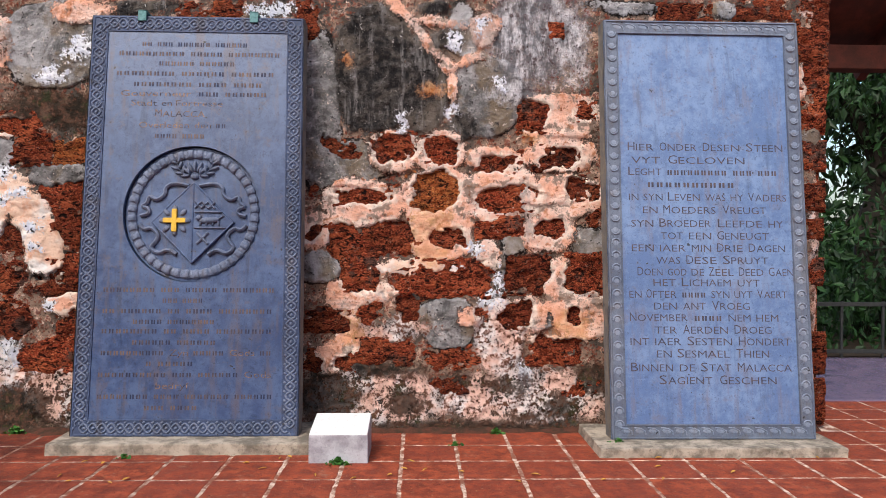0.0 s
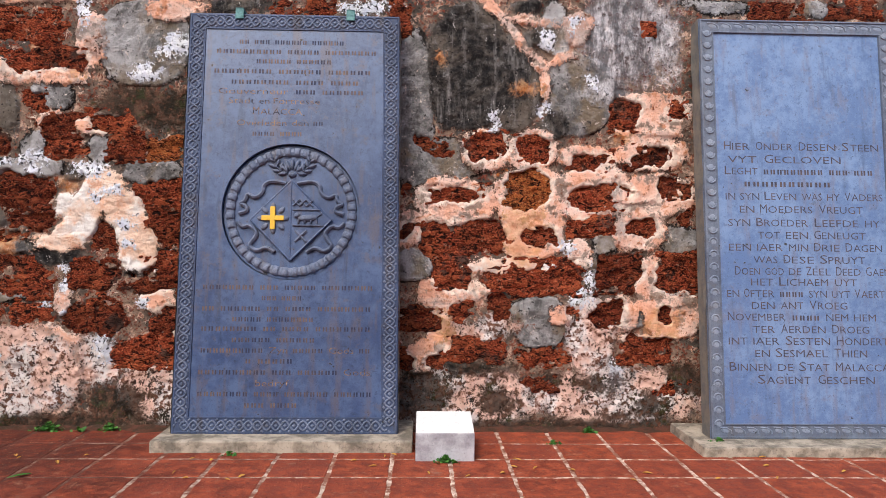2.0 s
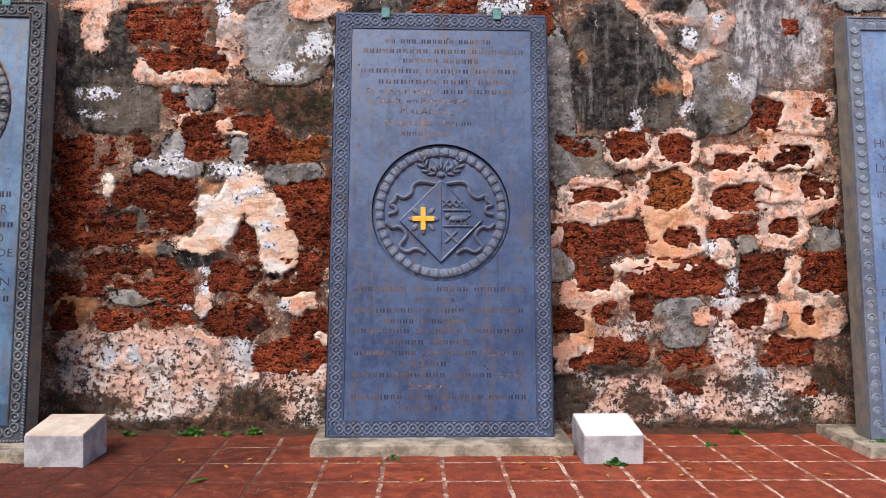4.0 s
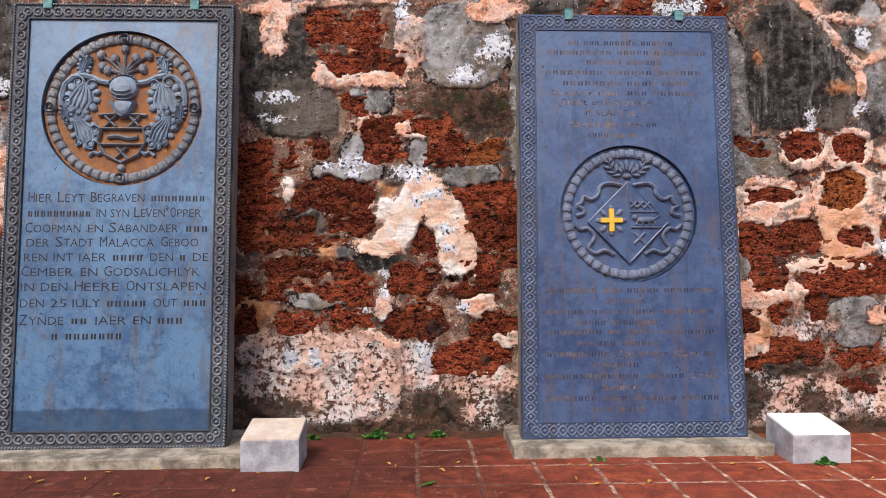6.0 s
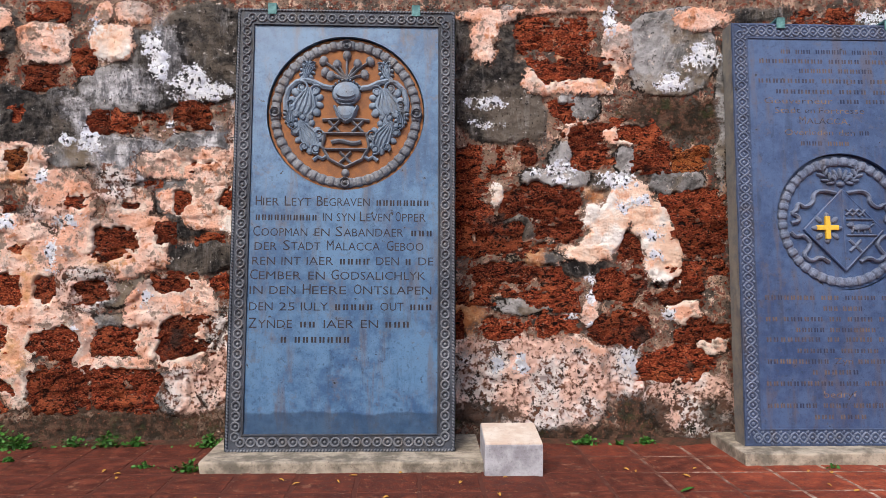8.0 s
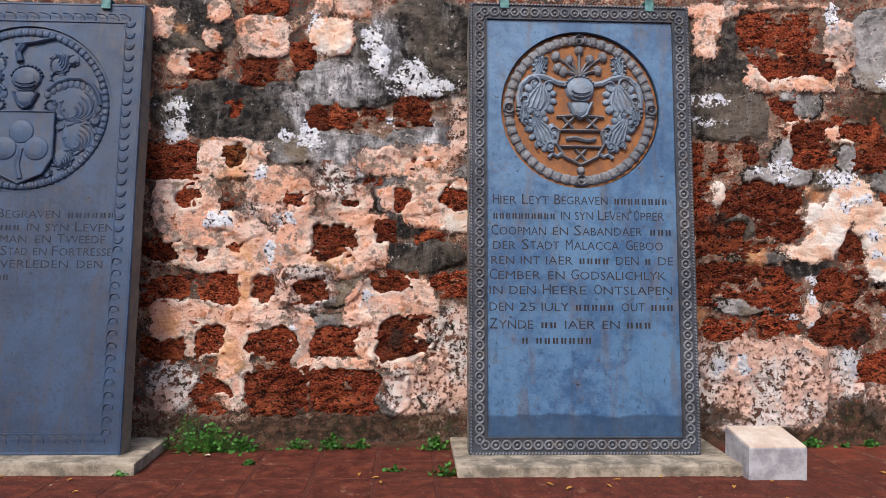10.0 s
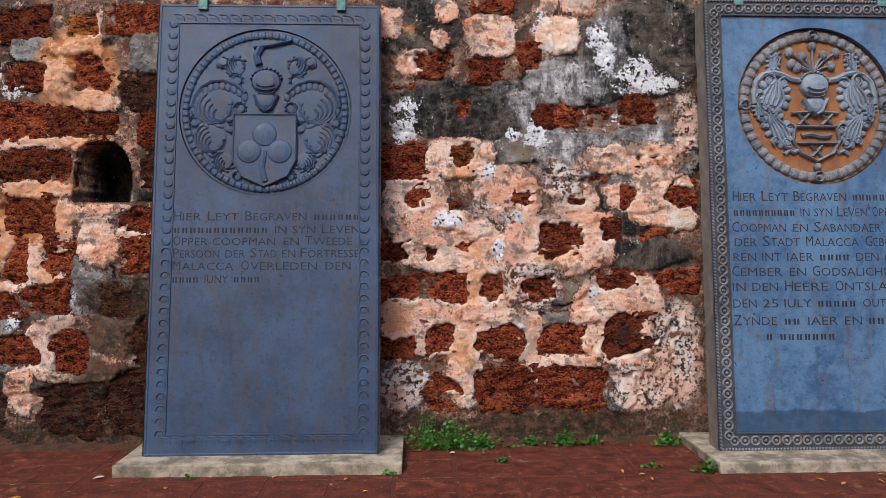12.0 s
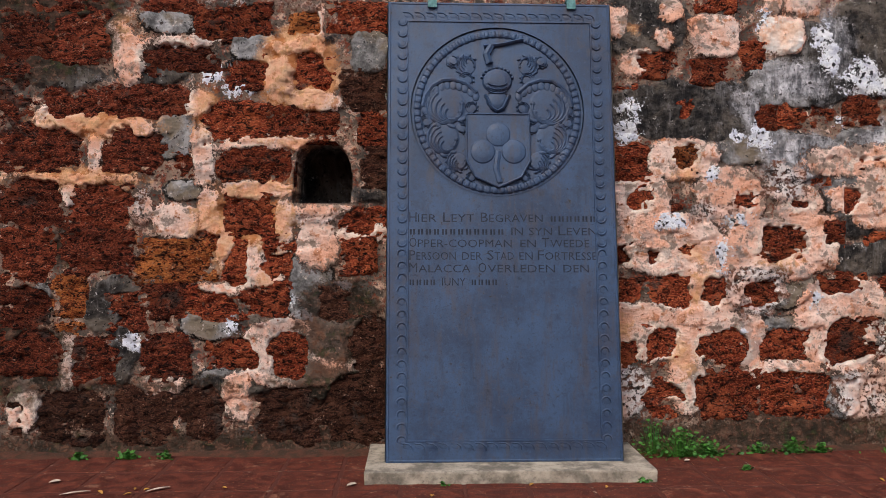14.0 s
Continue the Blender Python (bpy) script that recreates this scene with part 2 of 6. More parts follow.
def tile_material():
    m = Nodes("terracotta", 0.8, spec=0.18)
    fine, mid, coarse = m.noise(110, 4, 0.65), m.noise(13, 6, 0.65), m.noise(1.7, 5, 0.6)
    color = m.mix(m.ramp(mid, 0.36, 0.66), (0.17, 0.034, 0.018), (0.37, 0.082, 0.038))
    color = m.mix(m.math("MULTIPLY", m.random(), 0.45), color, (0.20, 0.045, 0.03))
    west = m.ramp(m.math("ADD", m.height()[0], m.math("MULTIPLY", m.math("SUBTRACT", coarse, 0.5), 4.0)), -3.2, -0.6)
    mud = m.mix(m.ramp(mid, 0.4, 0.66), (0.046, 0.013, 0.010), (0.115, 0.032, 0.021))
    color = m.mix(m.ramp(west, 0.0, 1.0, 0.85, 0.0), color, mud)
    color = m.mix(m.math("MULTIPLY", m.ramp(fine, 0.57, 0.72), 0.5), color, (0.07, 0.02, 0.013))
    color = m.mix(m.math("MULTIPLY", m.ramp(m.noise(30, 5, 0.75), 0.54, 0.64), 0.5), color, (0.12, 0.03, 0.018))
    color = m.mix(m.math("MULTIPLY", m.ramp(m.noise(6, 6, 0.75), 0.58, 0.68), 0.55), color, (0.34, 0.17, 0.11))
    color = m.mix(m.math("MULTIPLY", m.ramp(m.noise(4, 6, 0.75), 0.56, 0.68), 0.6), color, (0.10, 0.026, 0.018))
    color = m.mix(m.math("MULTIPLY", m.ramp(m.noise(55, 5, 0.8), 0.60, 0.65), 0.8), color, (0.42, 0.20, 0.10))
    color = m.mix(m.ramp(m.noise(70, 4, 0.75), 0.61, 0.66), color, (0.028, 0.012, 0.008))
    return m.done(color, m.math("ADD", m.math("MULTIPLY", mid, 0.8), m.math("MULTIPLY", fine, 0.6)), 0.8, 0.010, m.ramp(mid, 0.3, 0.7, 0.65, 0.95))


def joint_material():
    m = Nodes("joint_mortar", 0.95, spec=0.2)
    mid, coarse = m.noise(14, 6, 0.7), m.noise(1.9, 4, 0.6)
    west = m.ramp(m.math("ADD", m.height()[0], m.math("MULTIPLY", m.math("SUBTRACT", coarse, 0.5), 3.5)), -3.0, -0.4)
    color = m.mix(m.ramp(mid, 0.43, 0.64), (0.24, 0.10, 0.065), (0.68, 0.55, 0.45))
    muddy = m.mix(m.ramp(mid, 0.60, 0.70), (0.085, 0.026, 0.018), (0.42, 0.28, 0.21))
    color = m.mix(west, muddy, color)
    return m.done(color, mid, 0.5, 0.01)


def leaf_material(name, a, b):
    m = Nodes(name, 0.55, spec=0.4)
    return m.done(m.mix(m.island(), a, b))


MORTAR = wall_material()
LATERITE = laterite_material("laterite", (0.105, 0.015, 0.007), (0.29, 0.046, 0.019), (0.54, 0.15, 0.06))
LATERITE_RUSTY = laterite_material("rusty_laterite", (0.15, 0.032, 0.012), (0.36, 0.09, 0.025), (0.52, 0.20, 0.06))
# Same laterite, darkened for the dimmer light at the wall's west end.
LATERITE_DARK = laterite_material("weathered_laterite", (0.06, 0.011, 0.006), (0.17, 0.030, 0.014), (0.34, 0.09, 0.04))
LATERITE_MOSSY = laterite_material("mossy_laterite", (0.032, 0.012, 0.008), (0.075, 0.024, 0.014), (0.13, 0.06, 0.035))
GRANITE_A = slate_material("pale_blue_granite", (0.085, 0.150, 0.31), (0.165, 0.255, 0.44), (0.15, 0.145, 0.19))
GRANITE_B = slate_material("blue_grey_granite", (0.026, 0.051, 0.130), (0.058, 0.099, 0.206), (0.095, 0.076, 0.085), gloss=0.65)
GRANITE_C = slate_material("blue_granite", (0.034, 0.090, 0.195), (0.085, 0.182, 0.32), (0.11, 0.095, 0.10), True, 0.65)
GRANITE_D = slate_material("dark_blue_granite", (0.010, 0.028, 0.072), (0.029, 0.065, 0.140), (0.046, 0.040, 0.052), gloss=0.58)
CARVED_A = slate_material("carved_pale_granite", (0.16, 0.20, 0.28), (0.25, 0.29, 0.36), (0.19, 0.18, 0.19), gloss=0.4)
# Border grounds: crevice shade and grime are in the colour, darker than the carvings.
GROUND_A = slate_material("shaded_grimy_pale_granite", (0.09, 0.11, 0.16), (0.15, 0.18, 0.24), (0.11, 0.10, 0.10), gloss=0.4)
GROUND_B = slate_material("shaded_grimy_grey_granite", (0.026, 0.042, 0.092), (0.055, 0.080, 0.155), (0.05, 0.042, 0.045), gloss=0.4)
GROUND_C = slate_material("shaded_grimy_blue_granite", (0.028, 0.034, 0.048), (0.06, 0.068, 0.09), (0.06, 0.05, 0.042), gloss=0.4)
CARVED_B = slate_material("carved_grey_granite", (0.08, 0.105, 0.17), (0.15, 0.18, 0.26), (0.12, 0.11, 0.12), gloss=0.4)
CARVED_C = slate_material("carved_worn_granite", (0.10, 0.11, 0.135), (0.21, 0.22, 0.245), (0.17, 0.14, 0.12), gloss=0.4)
ARMS_C = slate_material("carved_pale_arms", (0.12, 0.16, 0.22), (0.22, 0.28, 0.36), (0.18, 0.16, 0.15), gloss=0.4)
SIDE = grainy("weathered_edge", (0.20, 0.18, 0.15), (0.13, 0.13, 0.13), (0.30, 0.24, 0.17), 14)
INK_A = grainy("incised_letter_grime", (0.022, 0.022, 0.032), (0.05, 0.038, 0.04), (0.018, 0.018, 0.025), 40, 0.8)
INK_PALE = grainy("worn_letter_grime", (0.050, 0.052, 0.080), (0.115, 0.085, 0.085), (0.035, 0.035, 0.055), 30, 0.8)
INK_BROWN = grainy("brown_letter_grime", (0.026, 0.034, 0.075), (0.15, 0.105, 0.085), (0.03, 0.036, 0.07), 9, 0.8)
INK_B = grainy("faded_letter_grime", (0.022, 0.026, 0.05), (0.25, 0.16, 0.10), (0.03, 0.032, 0.05), 30, 0.8)
INK_D = grainy("shallow_letter_grime", (0.010, 0.016, 0.032), (0.025, 0.03, 0.045), (0.012, 0.014, 0.022), 40, 0.8)
ORANGE_GROUND = grainy("ochre_stained_ground", (0.28, 0.115, 0.045), (0.19, 0.085, 0.045), (0.36, 0.17, 0.07), 16)
GILT = grainy("yellow_paint", (0.72, 0.45, 0.04), (0.60, 0.36, 0.05), (0.40, 0.22, 0.04), 40, 0.55)
COPPER = grainy("verdigris_copper", (0.06, 0.16, 0.165), (0.12, 0.27, 0.27), (0.05, 0.05, 0.045), 45, 0.6)
CONCRETE = grainy("worn_concrete", (0.42, 0.36, 0.29), (0.15, 0.13, 0.105), (0.07, 0.055, 0.042), 9, 0.95, 1.0)
MARBLE = grainy("grey_marble", (0.46, 0.46, 0.50), (0.26, 0.25, 0.28), (0.16, 0.14, 0.15), 9, 0.5)
WHITE_MARBLE = grainy("white_marble", (0.82, 0.81, 0.80), (0.74, 0.73, 0.72), (0.50, 0.48, 0.46), 7, 0.4, 0.12)
STAINED_MARBLE = grainy("stained_marble", (0.66, 0.58, 0.51), (0.54, 0.42, 0.34), (0.36, 0.30, 0.26), 9, 0.6, 0.25)
TERRACOTTA, JOINT = tile_material(), joint_material()
WEED = leaf_material("weed_leaf", (0.02, 0.085, 0.010), (0.06, 0.20, 0.025))
FOLIAGE = leaf_material("tree_leaf", (0.005, 0.021, 0.005), (0.026, 0.082, 0.017))
BARK = grainy("dark_bark", (0.016, 0.012, 0.009), (0.03, 0.022, 0.016), (0.01, 0.008, 0.006), 12)
TIMBER = grainy("red_painted_timber", (0.050, 0.014, 0.009), (0.085, 0.020, 0.012), (0.025, 0.008, 0.006), 8)
IRON = grainy("dark_iron", (0.02, 0.022, 0.022), (0.035, 0.035, 0.033), (0.05, 0.035, 0.02), 25, 0.6)
TERRACE = grainy("wet_terrace_stone", (0.20, 0.15, 0.22), (0.15, 0.12, 0.20), (0.10, 0.07, 0.10), 6, 0.25, 0.15, 0.5)
LEAF_MOULD = grainy("leaf_mould", (0.03, 0.02, 0.012), (0.055, 0.035, 0.02), (0.10, 0.06, 0.03), 9)
SOIL = grainy("damp_red_soil", (0.035, 0.020, 0.012), (0.085, 0.030, 0.018), (0.15, 0.085, 0.05), 16, 0.95, 0.9)
DRY_LEAF = grainy("dry_leaf", (0.50, 0.28, 0.05), (0.38, 0.18, 0.05), (0.25, 0.12, 0.04), 30)
PAPER = grainy("pale_pebble", (0.55, 0.46, 0.38), (0.38, 0.30, 0.24), (0.25, 0.18, 0.14), 30)


# ---- mesh helpers ----
def part(name, bm, material, parent, label=""):
    """Links a bmesh as one mesh object under a thing or a part."""
    me = bpy.data.meshes.new(name)
    bm.normal_update()
    bm.to_mesh(me)
    bm.free()
    me.materials.append(material)
    ob = new(name, me)
    ob.parent = parent
    return tagged(ob, label)


def box(bm, x0, y0, z0, x1, y1, z1, bevel=0.0):
    made = bmesh.ops.create_cube(bm, size=1.0, matrix=Matrix.Translation(((x0 + x1) / 2, (y0 + y1) / 2, (z0 + z1) / 2)) @ Matrix.Diagonal((x1 - x0, y1 - y0, z1 - z0, 1)))
    if bevel:
        edges = {e for v in made["verts"] for e in v.link_edges}
        bmesh.ops.bevel(bm, geom=list(edges), offset=bevel, segments=2, affect="EDGES", profile=0.6)
    return bm


def tube(bm, pts, r, h, base=0.0, closed=False, taper=False):
    """A half-round moulding along points (u, v) of a tablet's face, r wide to each side and h proud."""
    n = len(pts)
    rings = []
    for i, (u, v) in enumerate(pts):
        a, b = (pts[(i - 1) % n], pts[(i + 1) % n]) if closed else (pts[max(i - 1, 0)], pts[min(i + 1, n - 1)])
        du, dv = b[0] - a[0], b[1] - a[1]
        d = math.hypot(du, dv) or 1.0
        nu, nv = -dv / d, du / d
        k = 1.0 - 0.65 * i / (n - 1) if taper else 1.0
        rings.append([bm.verts.new((u + nu * r * k * s, base - h * k * t, v + nv * r * k * s)) for s, t in ((-1, -0.2), (-0.75, 0.65), (0, 1.0), (0.75, 0.65), (1, -0.2))])
    for i in range(n if closed else n - 1):
        p, q = rings[i], rings[(i + 1) % n]
        for j in range(4):
            bm.faces.new((p[j], p[j + 1], q[j + 1], q[j]))
    if not closed:
        bm.faces.new(rings[0]), bm.faces.new(rings[-1][::-1])
    return bm


def lump(bm, u, v, ru, rv, h, turn=0.0, base=0.0, segs=14, square=1.0):
    """A cushion-shaped boss on a tablet's face."""
    c, s = math.cos(turn), math.sin(turn)
    rings = []
    for k, t in ((1.0, -0.15), (0.85, 0.55), (0.5, 0.9)):
        ring = []
        for i in range(segs):
            a = 2 * math.pi * i / segs
            x = ru * k * math.copysign(abs(math.cos(a)) ** square, math.cos(a))
            y = rv * k * math.copysign(abs(math.sin(a)) ** square, math.sin(a))
            ring.append(bm.verts.new((u + x * c - y * s, base - h * t, v + x * s + y * c)))
        rings.append(ring)
    top = bm.verts.new((u, base - h, v))
    for a, b in zip(rings, rings[1:]):
        for i in range(segs):
            j = (i + 1) % segs
            bm.faces.new((a[i], a[j], b[j], b[i]))
    for i in range(segs):
        bm.faces.new((rings[-1][i], rings[-1][(i + 1) % segs], top))
    return bm


def arc(u, v, r, a0, a1, n=12, squash=1.0):
    return [(u + r * math.cos(radians(a0 + (a1 - a0) * i / n)), v + squash * r * math.sin(radians(a0 + (a1 - a0) * i / n))) for i in range(n + 1)]


def spiral(u, v, r, a0, turns, n=26, shrink=0.2):
    return [(u + r * (1 - (1 - shrink) * i / n) * math.cos(a0 + 2 * math.pi * turns * i / n), v + r * (1 - (1 - shrink) * i / n) * math.sin(a0 + 2 * math.pi * turns * i / n)) for i in range(n + 1)]


def wave(p, q, swing, waves, n=30):
    (u0, v0), (u1, v1) = p, q
    du, dv = u1 - u0, v1 - v0
    d = math.hypot(du, dv)
    return [(u0 + du * t - dv / d * swing * math.sin(2 * math.pi * waves * t), v0 + dv * t + du / d * swing * math.sin(2 * math.pi * waves * t)) for t in [i / n for i in range(n + 1)]]


def lattice_noise(x, z, seed):
    """Smooth value noise in -1..1 on numpy arrays."""
    xi, zi = np.floor(x).astype(np.int64), np.floor(z).astype(np.int64)
    fx, fz = x - xi, z - zi
    fx, fz = fx * fx * (3 - 2 * fx), fz * fz * (3 - 2 * fz)

    def h(a, b):
        k = (a * 374761393 + b * 668265263 + seed * 974711) & 0x7FFFFFFF
        k = ((k ^ (k >> 13)) * 1274126177) & 0x7FFFFFFF
        return ((k ^ (k >> 16)) & 0xFFFF) / 32767.5 - 1.0

    return (h(xi, zi) * (1 - fx) + h(xi + 1, zi) * fx) * (1 - fz) + (h(xi, zi + 1) * (1 - fx) + h(xi + 1, zi + 1) * fx) * fz


def fbm(x, z, freq, seed, octaves=4):
    total, amp = 0.0, 0.55
    for o in range(octaves):
        total = total + amp * lattice_noise(x * freq + 17.3 * o, z * freq + 5.1 * o, seed + o)
        amp, freq = amp * 0.55, freq * 2.07
    return total


def seam(x0, z0, x1, z1, width):
    """A narrow patch that runs from one point to another."""
    run, cx, cz = math.hypot(x1 - x0, z1 - z0) / 2, (x0 + x1) / 2, (z0 + z1) / 2
    return cx - run, cz - width / 2, cx + run, cz + width / 2, math.degrees(math.atan2(z1 - z0, x1 - x0))


# ---- the wall: where blocks, plaster and stains lie, as (x0, z0, x1, z1) ----
WALL_Y, WALL_END, WALL_TOP = 4.95, 2.58, 5.2
STONES_FIRST = [(-0.5, 1.64, -0.27, 1.76), (-0.2, 1.62, 0.06, 1.8), (0.09, 1.61, 0.32, 1.77), (0.44, 1.58, 0.7, 1.69), (0.69, 1.81, 0.88, 1.99), (1.01, 1.88, 1.15, 1.99), (0.78, 1.6, 1.07, 1.76), (1.02, 1.41, 1.19, 1.54), (-0.47, 1.36, -0.05, 1.47), (0.41, 1.33, 0.8, 1.49), (-0.45, 1.05, -0.26, 1.27), (-0.24, 1.06, 0.07, 1.28), (0.09, 1.11, 0.39, 1.23), (0.45, 1.18, 0.72, 1.29), (0.76, 1.16, 0.97, 1.29), (-0.39, 0.85, -0.17, 1.06), (-0.08, 0.82, 0.53, 1.04), (0.62, 0.83, 0.9, 1.06), (0.99, 0.82, 1.29, 1.07), (-0.59, 0.61, -0.34, 0.73)]
STONES_FIRST_A = [(-0.28, 0.65, -0.15, 0.78), (-0.04, 0.66, 0.12, 0.8), (0.58, 0.61, 0.8, 0.79), (0.98, 0.64, 1.1, 0.76), (-0.32, 0.41, 0.06, 0.54), (0.13, 0.38, 0.46, 0.5), (0.73, 0.4, 1.12, 0.57), (-0.42, 0.37, -0.3, 0.46), (-0.61, 0.37, -0.5, 0.48), (-0.64, 2.38, -0.55, 2.58), (0.89, 2.4, 0.94, 2.47), (0.44, 0.67, 0.49, 0.74), (1.12, 1.25, 1.21, 1.35), (-0.56, 1.42, -0.48, 1.48), (-1.37, 2.5, -1.0, 2.57), (-0.61, 1.16, -0.49, 1.23), (0.18, 0.24, 0.39, 0.31), (0.98, 0.21, 1.19, 0.28)]
RUSTY_FIRST = [(0.01, 1.32, 0.34, 1.56)]
CRACK = [seam(-0.14, 2.67, 0.02, 2.49, 0.07), seam(0.0, 2.51, 0.21, 2.245, 0.06), seam(0.19, 2.27, 0.285, 2.16, 0.07), seam(0.272, 2.19, 0.285, 2.0, 0.065), seam(0.03, 2.5, 0.37, 2.46, 0.06), seam(0.27, 2.2, 0.47, 2.29, 0.06), (0.38, 2.35, 0.57, 2.55)]
PINK_FIRST = [(-0.23, 1.58, 0.08, 1.83), (0.06, 1.57, 0.36, 1.82), (0.36, 1.58, 0.76, 1.73), (0.68, 1.76, 1.19, 2.06), (0.74, 1.57, 1.16, 1.79), (-0.5, 1.23, 0.0, 1.53), (-0.04, 1.24, 0.42, 1.59), (0.0, 1.03, 0.42, 1.34), (0.36, 1.26, 0.81, 1.61), (0.72, 1.28, 1.23, 1.55), (-0.65, 1.09, -0.41, 1.33), (-0.49, 0.73, -0.23, 0.92)]
PINK_FIRST_A = [(-0.2, 0.92, 0.37, 1.04), (-0.3, 0.75, -0.03, 0.89), (0.45, 0.96, 0.59, 1.17), (0.71, 1.1, 1.04, 1.33), (0.85, 0.69, 1.03, 1.07), (0.54, 0.59, 0.87, 0.82), (0.9, 0.55, 1.27, 0.83), (-0.42, 0.41, -0.26, 0.75), (0.32, 0.64, 0.46, 0.76), (0.73, 0.54, 1.05, 0.58), (-0.54, 0.34, -0.37, 0.54)]
GREY_FIRST = [(-0.66, 1.47, -0.39, 2.38), (0.26, 1.79, 0.7, 2.28), (-0.65, 1.47, -0.1, 1.74), (0.36, 1.45, 0.71, 1.55), (0.71, 1.38, 0.98, 1.46), (0.59, 1.07, 0.75, 1.17), (0.56, 0.86, 0.63, 1.1), (0.09, 0.5, 0.44, 0.82), (-0.65, 0.89, -0.39, 1.09), (0.26, 2.26, 0.44, 2.6), (0.72, 0.62, 0.91, 0.76), (1.0, 1.07, 1.22, 1.24)]
BLACK_FIRST = [(-0.44, 1.8, 0.06, 2.59), (-0.05, 1.8, 0.27, 2.43), (0.06, 2.5, 0.26, 2.6), (0.27, 1.75, 0.44, 1.92), (0.14, 2.31, 0.37, 2.43), (0.82, 1.76, 1.14, 1.82), (-0.06, 0.8, 0.11, 0.89), (-0.4, 0.32, 0.12, 0.41)]
WASH_FIRST = [(0.5, 2.1, 1.0, 2.7), (0.92, 2.14, 1.1, 2.62), (0.55, 1.98, 0.8, 2.2)]
PITTED_FIRST = [(0.42, 0.33, 0.74, 0.84), (-0.3, 0.54, 0.15, 0.68), (-0.64, 0.02, 0.26, 0.36), (0.22, 0.03, 1.3, 0.38)]
PALE_FIRST = [(-0.18, 0.94, 0.37, 1.04)]
WHITE_FIRST = [(-0.06, 1.81, 0.0, 1.92), (0.24, 1.9, 0.31, 1.97), (0.53, 2.08, 0.6, 2.14), (0.4, 1.08, 0.47, 1.15), (0.45, 0.75, 0.55, 0.85), (0.25, 2.31, 0.33, 2.44), (0.42, 2.4, 0.49, 2.5), (0.56, 0.83, 0.6, 0.96), (0.7, 0.24, 0.77, 0.41)]
ORANGE_FIRST = [(-0.39, 2.22, -0.33, 2.28), (0.1, 2.02, 0.23, 2.09), (0.03, 1.01, 0.3, 1.42), (-0.39, 0.53, -0.25, 0.7), (0.91, 0.55, 1.12, 0.74), (0.72, 1.76, 0.82, 1.84)]
DAMP_FIRST = [(-0.64, -0.04, 1.3, 0.06), (-0.64, 0.05, -0.26, 0.36), (1.03, 0.19, 1.3, 0.41), (-0.26, 0.3, 0.1, 0.41), (-0.12, 0.05, 0.12, 0.25), (0.42, 0.22, 0.81, 0.34), (0.81, 0.05, 1.09, 0.22), (0.25, 0.24, 0.43, 0.36), (0.57, 0.03, 0.85, 0.12)]
STONES_END = [(2.42, 2.28, 2.59, 2.52), (2.43, 2.07, 2.59, 2.26), (2.44, 1.86, 2.58, 2.02), (2.45, 1.63, 2.58, 1.76), (2.46, 1.38, 2.58, 1.51), (2.48, 1.2, 2.57, 1.28), (2.5, 0.92, 2.58, 1.03), (2.53, 0.37, 2.59, 0.57), (2.54, 0.05, 2.59, 0.28), (2.42, 2.57, 2.59, 2.65), (2.01, 2.54, 2.36, 2.63), (1.55, 2.53, 1.87, 2.6)]
PINK_END = [(-2.06, 2.46, -1.75, 2.57), (2.37, 2.02, 2.46, 2.26)]
GREY_END = [(1.14, 2.55, 1.56, 2.62), (1.87, 2.54, 2.01, 2.64), (2.43, 1.76, 2.58, 1.86)]
BLACK_END = [(-1.75, 2.48, -1.41, 2.58)]
PITTED_END = [(2.46, 1.28, 2.58, 1.38), (2.49, 1.03, 2.58, 1.2), (2.52, 0.57, 2.58, 0.91), (2.4, 2.52, 2.59, 2.57)]
WHITE_END = [(-0.94, 2.5, -0.64, 2.58)]
DAMP_END = [(2.5, 0.0, 2.64, 0.07)]
STONES_SECOND = [(-3.06, 2.3, -2.58, 2.49), (-2.96, 2.1, -2.74, 2.24), (-2.7, 2.14, -2.44, 2.25), (-2.83, 1.86, -2.7, 2.02), (-3.44, 1.6, -3.25, 1.73), (-3.19, 1.6, -3.11, 1.75), (-3.03, 1.6, -2.93, 1.78), (-2.74, 1.74, -2.46, 1.86), (-2.71, 1.61, -2.42, 1.74), (-2.46, 1.76, -2.16, 1.89), (-2.34, 1.6, -2.13, 1.76), (-3.44, 1.41, -3.2, 1.56), (-3.46, 1.29, -3.16, 1.4), (-3.13, 1.29, -2.64, 1.51), (-2.93, 1.17, -2.66, 1.28), (-3.26, 1.1, -2.98, 1.28), (-3.46, 1.09, -3.27, 1.27), (-2.19, 1.32, -1.79, 1.48), (-2.11, 1.09, -1.77, 1.32), (-2.43, 1.06, -2.29, 1.24)]
STONES_SECOND_A = [(-3.31, 0.9, -3.0, 1.04), (-3.3, 0.82, -3.04, 0.91), (-3.0, 0.9, -2.64, 1.01), (-3.0, 0.78, -2.66, 0.9), (-2.55, 0.84, -2.24, 1.0), (-2.25, 0.79, -1.92, 0.95), (-2.46, 0.73, -2.3, 0.79), (-3.24, 0.6, -3.0, 0.73), (-2.96, 0.6, -2.66, 0.72), (-2.59, 0.56, -2.23, 0.74), (-2.07, 0.56, -1.75, 0.73), (-2.3, 0.36, -1.84, 0.55), (-3.46, 0.81, -3.31, 0.91), (-2.19, 0.95, -1.76, 1.07), (-3.0, 1.1, -2.8, 1.17), (-3.49, 0.61, -3.36, 0.79)]
RUSTY_SECOND = [(-2.09, 1.6, -1.9, 1.73)]
